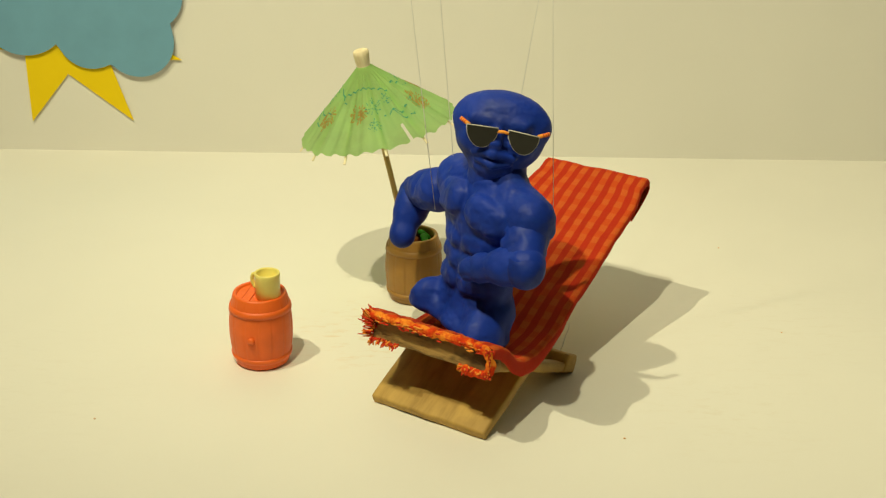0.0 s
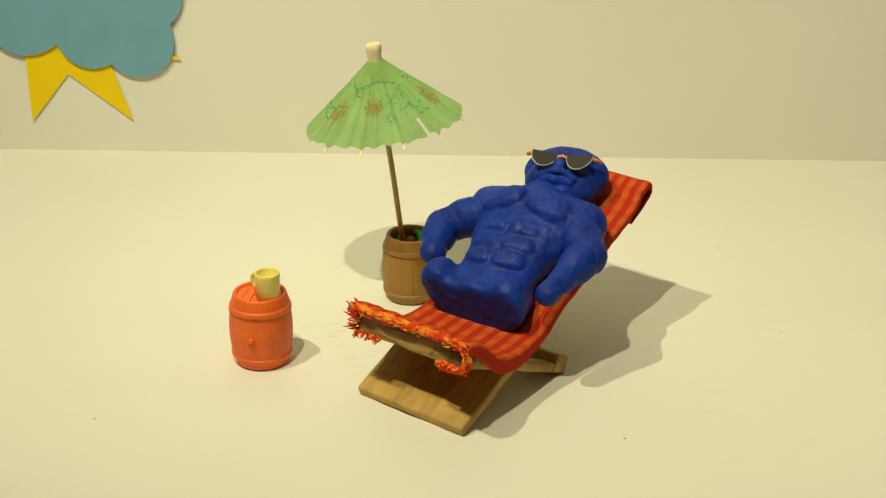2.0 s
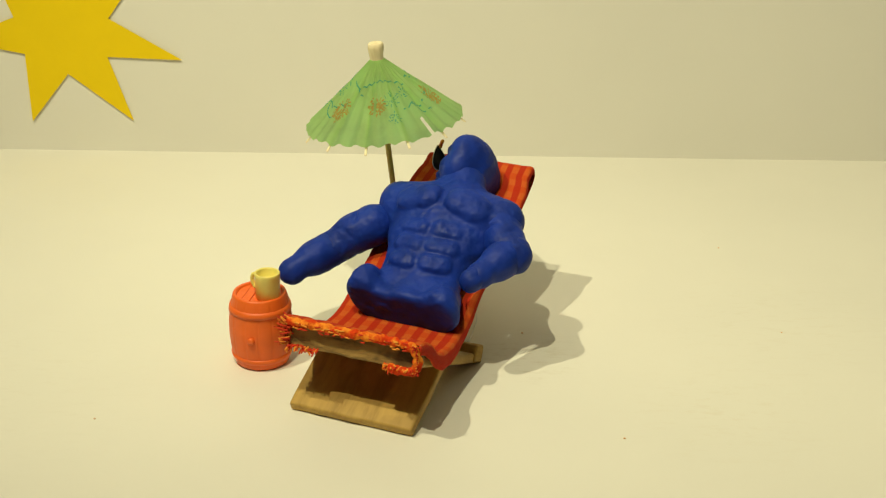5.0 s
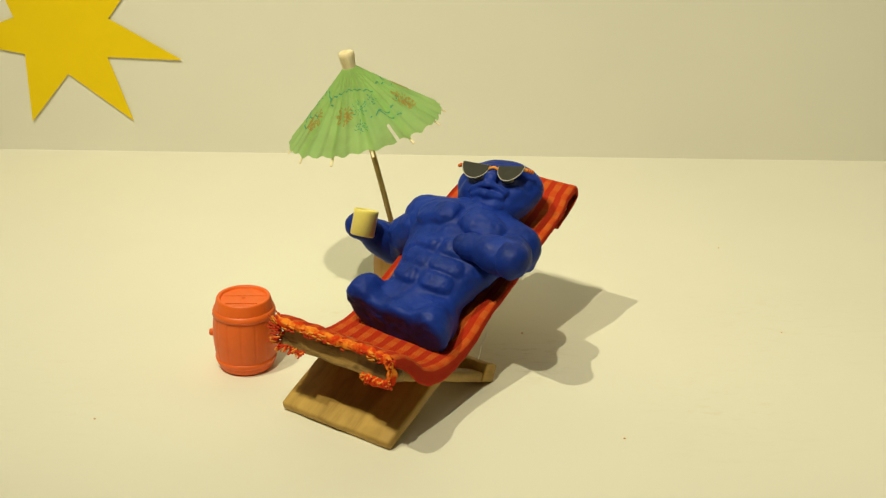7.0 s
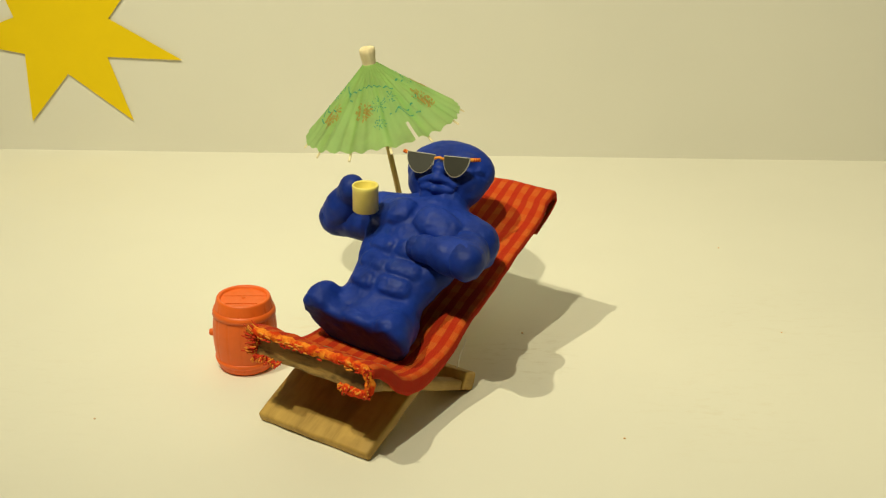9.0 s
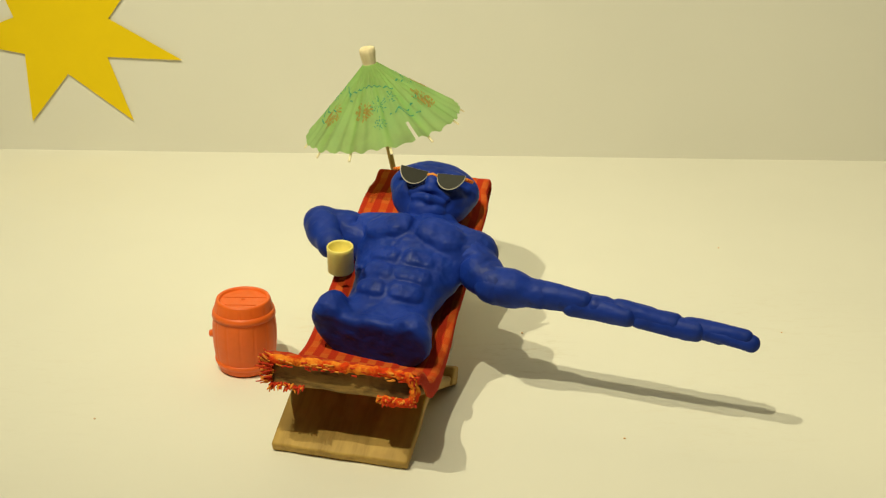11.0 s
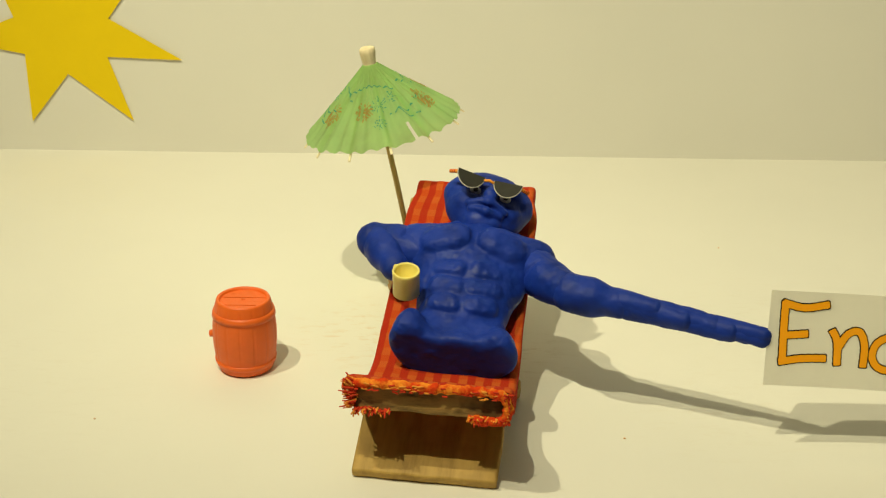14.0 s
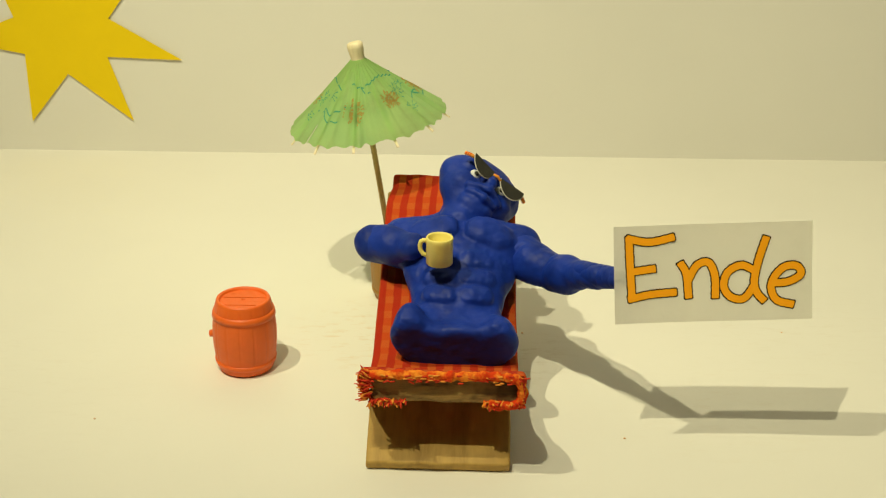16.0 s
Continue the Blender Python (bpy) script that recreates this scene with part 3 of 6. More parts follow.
# ---- paper umbrella ----
def paper_umbrella():
    ob = thing("cocktail_umbrella", "green tissue paper cocktail umbrella with blue and rust print", "cocktail umbrella")
    rim, top = 3.43, 2.72

    def surface(a, k, lift=0.0):
        """Angle in degrees, k 0 at the cap to 1 at the rim."""
        pleat = math.cos(radians(a) * 30 + 2.2 * noise.noise(Vector((a * 0.035, 0, 8)))) * (0.14 + 0.10 * noise.noise(Vector((a * 0.06, 3, 1)))) * k * (1.25 - 0.85 * k) + 0.05 * k * noise.noise(Vector((a * 0.09, k * 2.5, 1)))
        sag = 0.02 * math.cos(radians(a) * 12) * k * k
        r = 0.30 + (rim - 0.30) * k
        z = top * (1 - k) ** 1.0 - 0.30 * k * (1 - k) + pleat + sag + lift
        return r * math.cos(radians(a)), r * math.sin(radians(a)), z

    steps, rows = 480, 22
    verts, faces = [], []
    edge = [1.0 - 0.025 * abs(noise.noise(Vector((i * 0.12, 0, 4)))) for i in range(steps)]
    for i in range(steps):
        for j in range(rows):
            verts.append(surface(360 * i / steps, edge[i] * j / (rows - 1)))
    for i in range(steps):
        torn = 396 <= i <= 398
        for j in range(rows - 1):
            if not (torn and j > 15):
                n = (i + 1) % steps
                faces.append((i * rows + j, n * rows + j, n * rows + j + 1, i * rows + j + 1))
    hang("canopy", mesh_of("canopy", verts, faces, M_CANOPY), ob)
    for i in range(12):
        a = 30 * i + 8
        p0, p1 = Vector(surface(a, 0.02, -0.2)), Vector(surface(a, 1.045, -0.16))
        bm = bmesh.new()
        box(bm, -0.055, 0.055, 0, (p1 - p0).length, -0.025, 0.025, 0.01, 1)
        rib = part("rib", bm, M_CAP, ob)
        d = (p1 - p0).normalized()
        rib.matrix_basis = Matrix.Translation(p0 * CM) @ d.to_track_quat("Y", "Z").to_matrix().to_4x4()
        q0, q1 = Vector((0.1 * math.cos(radians(a)), 0.1 * math.sin(radians(a)), -0.1)), Vector(surface(a, 0.55, -0.12))
        hang("stretcher", mesh_of("stretcher", *tube([q0, q1], 0.035, 5), M_CAP), ob)
    hang("stick", mesh_of("stick", *tube([(0, 0, 2.9), (0, 0, 0), (0.02, 0, -3), (0, 0, -6.5)], 0.125, 12), M_STICK), ob, "thin bamboo stick")
    cap = [(0.0, 3.44), (0.26, 3.43), (0.33, 3.37), (0.345, 3.2), (0.31, 2.95), (0.285, 2.7), (0.30, 2.55), (0.1, 2.5)]
    hang("cap", mesh_of("cap", *lathe([(r, z) for r, z in cap[::-1]], 32, lambda a, z: 0.018 * math.sin(3 * a + z * 4)), M_CAP), ob, "pale wooden cap")
    ring = [(0.12, -0.38), (0.19, -0.36), (0.2, -0.25), (0.19, -0.16), (0.12, -0.14)]
    hang("ring", mesh_of("ring", *lathe(ring, 24), M_RING), ob, "red stop ring")

    def ribbon(points, width, material, name):
        v, f = [], []
        p, _ = smooth_path(points, 10 * len(points))
        for i, (a, k) in enumerate(p):
            d = p[min(i + 1, len(p) - 1)] - p[max(i - 1, 0)]
            d = np.array([d[0] / 57.3 * (0.3 + 3.2 * k), d[1] * 3.8])
            d /= np.hypot(*d) + 1e-9
            w = width * (0.8 + 0.5 * abs(noise.noise(Vector((a * 0.05, k * 5, 0)))))
            for s in (-1, 1):
                v.append(surface(a - s * w * d[1] * 57.3 / (0.3 + 3.2 * k), k + s * w * d[0] / 3.8, 0.022))
            if i:
                f.append((2 * i - 2, 2 * i - 1, 2 * i + 1, 2 * i))
        return v, f

    def merged(name, strokes, width, material, label):
        vs, fs = [], []
        for s in strokes:
            v, f = ribbon(s, width, material, name)
            fs.extend(tuple(i + len(vs) for i in q) for q in f)
            vs.extend(v)
        hang(name, mesh_of(name, vs, fs, material), ob, label)

    rnd = random.Random(9)

    def spray(a, k, size, n):
        out = []
        for i in range(n):
            t = 2 * math.pi * i / n + rnd.uniform(-0.2, 0.2)
            for r0, r1 in ((0.25, 0.6), (0.68, 1.0)):
                bend = rnd.uniform(-0.3, 0.3)
                w = size * 57.3 / (0.3 + 3.2 * k)
                out.append([(a + w * r0 * math.cos(t), k + size / 3.8 * r0 * math.sin(t)), (a + w * r1 * math.cos(t + bend), k + size / 3.8 * r1 * math.sin(t + bend))])
        return out

    for turn in (0, 128, 241):
        merged("printed_branch", [[(-158 + turn, 0.26), (-140 + turn, 0.32), (-118 + turn, 0.28), (-98 + turn, 0.24), (-72 + turn, 0.27), (-50 + turn, 0.33)],
                                  [(-140 + turn, 0.32), (-132 + turn, 0.40), (-126 + turn, 0.40)],
                                  [(-74 + turn, 0.62), (-62 + turn, 0.58), (-52 + turn, 0.62), (-40 + turn, 0.56), (-26 + turn, 0.52)],
                                  [(-62 + turn, 0.58), (-56 + turn, 0.68), (-44 + turn, 0.71), (-38 + turn, 0.64)]], 0.030, M_INK_BLUE, "blue printed branch")
        merged("printed_flower", spray(-104 + turn, 0.53, 0.42, 24) + spray(-103 + turn, 0.55, 0.26, 15), 0.026, M_INK_RED, "rust printed flower")
        merged("printed_flower", spray(-152 + turn, 0.58, 0.5, 24) + spray(-150 + turn, 0.66, 0.34, 16), 0.028, M_INK_RED, "rust printed flower")
        merged("printed_leaf", spray(-86 + turn, 0.70, 0.3, 9) + spray(-84 + turn, 0.47, 0.36, 10) + spray(-64 + turn, 0.42, 0.3, 8), 0.018, M_INK_BLUE, "blue printed leaves")
    return ob


UMBRELLA = paper_umbrella()


# ---- clay figure ----
def half_space(point, normal):
    """Everything on the far side of a plane."""
    point, normal = np.array(point, float), np.array(normal, float) / np.linalg.norm(normal)
    return lambda p: -((p - point) @ normal)


def wrung(r0, r1, length, flat, twist, phase):
    """A clay roll along z, squeezed oval and wrung round its length, with rounded ends."""
    def f(p):
        z = np.clip(p[..., 2], 0, length)
        a = twist * z + phase
        u = p[..., 0] * np.cos(a) + p[..., 1] * np.sin(a)
        v = -p[..., 0] * np.sin(a) + p[..., 1] * np.cos(a)
        r = (r0 + (r1 - r0) * z / length) * (1 + 0.03 * np.sin(2.3 * z + phase))
        return np.sqrt((u / (1 + flat)) ** 2 + (v / (1 - flat)) ** 2 + (p[..., 2] - z) ** 2) - r
    return f


def clay_figure():
    ob = thing("clay_figure", "muscular blue modelling clay figure without lower legs", "clay figure")
    # trunk: narrow waist, broad back, sloping shoulders and a short neck
    torso = [ball((0, -0.20, 0.55), (1.78, 1.05, 1.05)), ball((0, -0.36, 1.9), (1.70, 0.96, 1.3)), ball((0, -0.30, 3.2), (2.10, 1.04, 1.45)),
             ball((0, -0.28, 4.15), (2.45, 1.04, 1.10)), roll((-2.1, -0.18, 4.45), (2.1, -0.18, 4.45), 0.84, 0.84),
             roll((0, -0.10, 4.7), (0, -0.05, 6.0), 1.1, 0.92)]
    torso += [roll((s * 0.9, -0.08, 5.15), (s * 2.25, -0.15, 4.72), 0.66, 0.72) for s in (-1, 1)]
    body = union(torso, 0.5)
    # thigh stumps that run out of the hips to one sliced face
    bulk = [roll((s * 0.95, -0.30, 0.75), (s * 1.42, -0.95, -0.25), 0.80, 0.86) for s in (-1, 1)]
    bulk += [ball((-1.66, -1.30, 0.10), (0.54, 0.74, 0.88), (0, 6, 0)), ball((1.52, -1.08, -0.02), (0.53, 0.70, 0.80), (0, -6, 0)), ball((0, -0.45, -0.35), (1.95, 1.30, 0.95))]
    body = union([body, union(bulk, 0.3)], 0.34)
    chest = [pad((s * 1.03, -1.12, 4.42), (1.00, 0.46, 0.66), (-6, s * 10, s * 14), 2.4) for s in (-1, 1)]
    body = union([body] + chest, 0.07)
    pads = []
    for z, w, h in ((3.10, 0.57, 0.32), (2.37, 0.63, 0.34), (1.62, 0.58, 0.34)):
        pads += [pad((s * 0.64, -1.03 - 0.03 * (z > 2), z + 0.03 * s), (w + 0.06, 0.36, h + 0.04), (0, s * -7, s * 13), 3.2) for s in (-1, 1)]
    body = union([body] + pads, 0.09)
    cuts = [roll((0.02, -1.55, 1.30), (-0.03, -1.58, 3.45), 0.08, 0.075), roll((0, -1.56, 4.0), (0, -1.42, 5.0), 0.14, 0.12)]
    cuts += [roll((s * 0.05, -1.55, z), (s * 1.25, -1.25, z + 0.10), 0.055, 0.05) for z in (1.98, 2.73) for s in (-1, 1)]
    cuts += [roll((s * 0.2, -1.46, 3.74), (s * 1.6, -1.40, 3.84), 0.05, 0.04) for s in (-1, 1)]
    body = carve(body, cuts, 0.07)
    body = carve(body, [half_space((0, -0.5, -0.50), (0, -0.20, -1))], 0.34)
    trunk = skin("torso", body, (-3.3, -2.6, -1.5), (3.3, 1.3, 7.4), 0.062, M_CLAY, 0.085)
    trunk.transform(Matrix.Diagonal((1.05, 1.05, 1.06, 1)))
    hang("torso", trunk, ob)

    # head: a wide domed crown over a narrow jaw, wedge nose and thick pouting lips
    head = union([ball((0, 0.06, 1.75), (1.72, 0.98, 1.16)), ball((0, -0.10, 1.0), (1.46, 0.84, 0.92)), roll((0, 0.02, -0.3), (0, 0.0, 0.7), 0.92, 0.92)], 0.36)
    head = union([head, roll((-0.85, -0.70, 1.98), (0.85, -0.70, 1.98), 0.24, 0.24), ball((0, -0.76, 0.30), (0.66, 0.34, 0.36))]
                 + [ball((s * 0.76, -0.58, 1.12), (0.50, 0.38, 0.42)) for s in (-1, 1)], 0.2)
    head = union([head, roll((0, -0.80, 1.95), (0, -1.16, 1.30), 0.16, 0.27)], 0.12)
    head = union([head] + [roll((0, -1.24, 0.98), (s * 0.66, -0.96, 0.84), 0.22, 0.14) for s in (-1, 1)]
                 + [roll((0, -1.16, 0.55), (s * 0.56, -0.92, 0.62), 0.21, 0.13) for s in (-1, 1)], 0.06)
    head = carve(head, [roll((-0.75, -1.24, 0.75), (0.75, -1.24, 0.75), 0.06, 0.06)] + [ball((s * 0.58, -1.02, 1.56), (0.32, 0.26, 0.22)) for s in (-1, 1)], 0.07)
    skull = skin("head", head, (-2.1, -1.9, -1.3), (2.1, 1.6, 3.2), 0.058, M_CLAY, 0.06, 20)
    skull.transform(Matrix.Diagonal((1.08, 1.02, 1.03, 1)))
    h = hang("head", skull, ob)
    for s in (-1, 1):
        hang("eye", skin("eye", ball((0, 0, 0), (0.24, 0.16, 0.2)), (-0.4, -0.4, -0.4), (0.4, 0.4, 0.4), 0.05, M_EYE, 0.0), h, "white clay eye", pose(s * 0.62 * CM, -0.82 * CM, 1.60 * CM))
        hang("pupil", skin("pupil", ball((0, 0, 0), (0.11, 0.06, 0.11)), (-0.2, -0.2, -0.2), (0.2, 0.2, 0.2), 0.03, M_LENS, 0.0), h, "black pupil", pose(s * 0.62 * CM, -0.96 * CM, 1.58 * CM))
    upper = union([ball((0, 0, 0.1), (0.92, 0.90, 0.95)), ball((0.06, -0.05, 0.95), (0.86, 0.84, 1.0)), ball((0, 0, 1.9), 0.72)], 0.32)
    upper = carve(upper, [roll((0.95, -0.5, 0.25), (-0.2, -1.02, 0.75), 0.07, 0.05), roll((-0.9, -0.55, 1.05), (0.25, -1.0, 1.35), 0.06, 0.05)], 0.14)
    lower = union([roll((0, 0, 0), (0, 0, 0.8), 0.75, 0.71), roll((0, 0, 0.7), (0, 0, 1.9), 0.68, 0.49), ball((0.05, 0, 1.95), (0.5, 0.45, 0.5))], 0.25)
    parts = {"head": h}
    for side in ("right", "left"):
        seed = 40 if side == "right" else 70
        parts[side + "_upper"] = hang("upper_arm", skin("upper_arm", upper, (-1.2, -1.2, -1.0), (1.2, 1.2, 2.9), 0.07, M_CLAY, 0.075, seed), ob)
        parts[side + "_lower"] = hang("forearm", skin("forearm", lower, (-1.0, -1.0, -1.0), (1.0, 1.0, 3.3), 0.07, M_CLAY, 0.06, seed + 9), ob)
    # the stretching arm: nested rolls of clay that slide out of one another
    for i in range(9):
        seg = wrung(0.50 - 0.020 * i, 0.47 - 0.020 * i, 2.1, 0.07, 0.85, 1.785 * i)
        parts["roll_%d" % i] = hang("arm_roll", skin("arm_roll", seg, (-0.8, -0.8, -0.7), (0.8, 0.8, 2.8), 0.06, M_CLAY, 0.04, 90 + 5 * i), ob)
    return ob, parts


FIGURE, PIECES = clay_figure()


def sunglasses():
    ob = thing("sunglasses", "tiny dark card sunglasses with orange striped frame", "sunglasses")
    for s in (-1, 1):
        out = [(s * 0.76 - 0.56, 0.34), (s * 0.76 + 0.56, 0.34)]
        for i in range(1, 18):
            a = -math.pi * i / 18
            out.append((s * 0.76 + 0.56 * math.cos(a) * (1.0 - 0.05 * abs(math.sin(a))), 0.3 + 0.74 * math.sin(a)))
        lens = hang("lens", mesh_of("lens", *plate(out[::-1], 0.05), M_LENS, False), ob, "black glossy card lens", pose(0, 0, 0, 0, 0, s * -7))
        pts = [(x * 1.02 - s * 0.015, 0.012, z * 1.03) for x, z in out]
        hang("lens_edge", mesh_of("lens_edge", *tube(pts + pts[:1], 0.022, 6), M_EDGE), lens)
        pts = [(s * 1.25, -0.02, 0.30), (s * 1.4, 0.05, 0.34), (s * 1.62, 0.2, 0.40)]
        hang("temple", mesh_of("temple", *tube(pts, 0.075, 8), M_FRINGE_O), ob, "orange striped stub temple")
        for k in range(3):
            a, b = Vector(pts[1]).lerp(Vector(pts[2]), k * 0.32), Vector(pts[1]).lerp(Vector(pts[2]), k * 0.32 + 0.14)
            hang("stripe", mesh_of("stripe", *tube([a, b], 0.08, 8), M_FRINGE_R), ob, "red stripe")
    hang("bridge", mesh_of("bridge", *tube([(-0.24, 0.01, 0.2), (0, -0.04, 0.26), (0.24, 0.01, 0.2)], 0.06, 8), M_FRINGE_O), ob, "orange bridge")
    return ob


GLASSES = sunglasses()


# ---- the paper sign ----
def paper_sign():
    """A slip of paper lettered by hand; its near edge is at the origin, x along it."""
    ob = thing("paper_sign", "white paper slip hand-lettered Ende in outlined orange", "sign")
    w, h = 6.95, 3.5
    bm = bmesh.new()
    nx, nz = 24, 10
    grid = [[bm.verts.new((w * i / nx, 0.10 * math.sin(i / nx * 5) * 0.6 + 0.05 * math.sin(j / nz * 3), h * (j / nz - 0.5))) for j in range(nz + 1)] for i in range(nx + 1)]
    for i in range(nx):
        for j in range(nz):
            bm.faces.new((grid[i][j], grid[i + 1][j], grid[i + 1][j + 1], grid[i][j + 1]))
    bmesh.ops.solidify(bm, geom=bm.faces[:], thickness=0.02)
    part("slip", bm, M_SIGN, ob)
    glyphs = {"E": [[(110, 105), (113, 200), (118, 305)], [(105, 108), (180, 122), (262, 108)], [(118, 218), (197, 210)], [(108, 308), (180, 295), (268, 290)]],
              "n": [[(285, 195), (305, 232), (312, 308)], [(310, 255), (340, 205), (380, 195), (402, 240), (403, 310)]],
              "d": [[(575, 118), (550, 190), (535, 260), (545, 300), (568, 325)], [(530, 222), (490, 207), (445, 230), (432, 275), (455, 310), (500, 316), (534, 275)]],
              "e": [[(600, 268), (650, 265), (692, 242), (680, 215), (640, 215), (605, 245), (592, 285), (612, 325), (665, 340)]]}

    def stroke(points, width, lift):
        p, run = smooth_path([((x - 58) / 97, h / 2 - (y - 68) / 92) for x, y in points], 16 * len(points))
        bm = bmesh.new()
        prev = None
        n = len(p)
        for i, (x, z) in enumerate(p):
            d = p[min(i + 1, n - 1)] - p[max(i - 1, 0)]
            d = d / (np.hypot(*d) + 1e-9)
            y = 0.06 * math.sin(x / w * 5) + 0.05 * math.sin((z / h + 0.5) * 3) - lift
            k = width * (0.72 if i in (0, n - 1) else 1.0) * (1 + 0.025 * math.sin(i * 0.9))
            row = [bm.verts.new((x - d[1] * k, y, z + d[0] * k)), bm.verts.new((x + d[1] * k, y, z - d[0] * k))]
            if prev:
                bm.faces.new((prev[0], row[0], row[1], prev[1]))
            prev = row
        return bm

    def joined(strokes, width, lift, end):
        whole = bmesh.new()
        for s, pts in enumerate(strokes):
            pts = [np.array(q, float) for q in pts]
            pts[0] = pts[0] + (pts[0] - pts[1]) / np.hypot(*(pts[0] - pts[1])) * end
            pts[-1] = pts[-1] + (pts[-1] - pts[-2]) / np.hypot(*(pts[-1] - pts[-2])) * end
            bm = stroke(pts, width, lift + 0.002 * s)
            me = bpy.data.meshes.new("stroke")
            bm.to_mesh(me)
            bm.free()
            whole.from_mesh(me)
            bpy.data.meshes.remove(me)
        bmesh.ops.solidify(whole, geom=whole.faces[:], thickness=-0.004)
        return whole

    for name, strokes in glyphs.items():
        g = part("letter", joined(strokes, 0.128, 0.045, 4), M_LETTER, ob, "orange marker letter " + name)
        part("outline", joined(strokes, 0.170, 0.022, 8), M_INK, g, "dark ink outline")
    return ob


SIGN = paper_sign()


# ---- threads that lower the figure, and crumbs ----
def hanging_thread():
    v, f = tube([(0, 0, 0), (0, 0, 4), (0, 0, 9), (0, 0, 134.5)], 0.014, 5)
    ob = new("thread", mesh_of("thread", v, f, M_THREAD))
    return tagged(ob, "thin clear nylon thread holding the clay figure", "thread", "threads of the figure")


THREADS = [hanging_thread()]
THREADS += [copy_thing(THREADS[0], Matrix()) for _ in range(3)]


def crumb(x, y, r, i):
    me = skin("crumb", union([ball((0, 0, r * 0.5), (r, r * 0.8, r * 0.6)), ball((r * 0.6, 0.2 * r, r * 0.3), r * 0.5)], r * 0.3), (-2 * r, -2 * r, -r), (2 * r, 2 * r, 2 * r), r * 0.2, M_CRUMB, r * 0.2, i)
    ob = new("crumb", me)
    ob.location = at(x, y, 0)
    return tagged(ob, "tiny orange crumb lying on the table card", "crumb", "crumbs")


for i, (x, y, r) in enumerate([(6.9, 42.0, 0.05), (13.9, 60.4, 0.04), (14.9, 51.0, 0.04), (-13.2, 42.9, 0.04), (3.5, 50.6, 0.05)]):
    crumb(x, y, r, i)


def P(x, y, z, rx=0, ry=0, rz=0):
    """A pose in centimetres and degrees."""
    return pose(x * CM, y * CM, z * CM, rx, ry, rz)


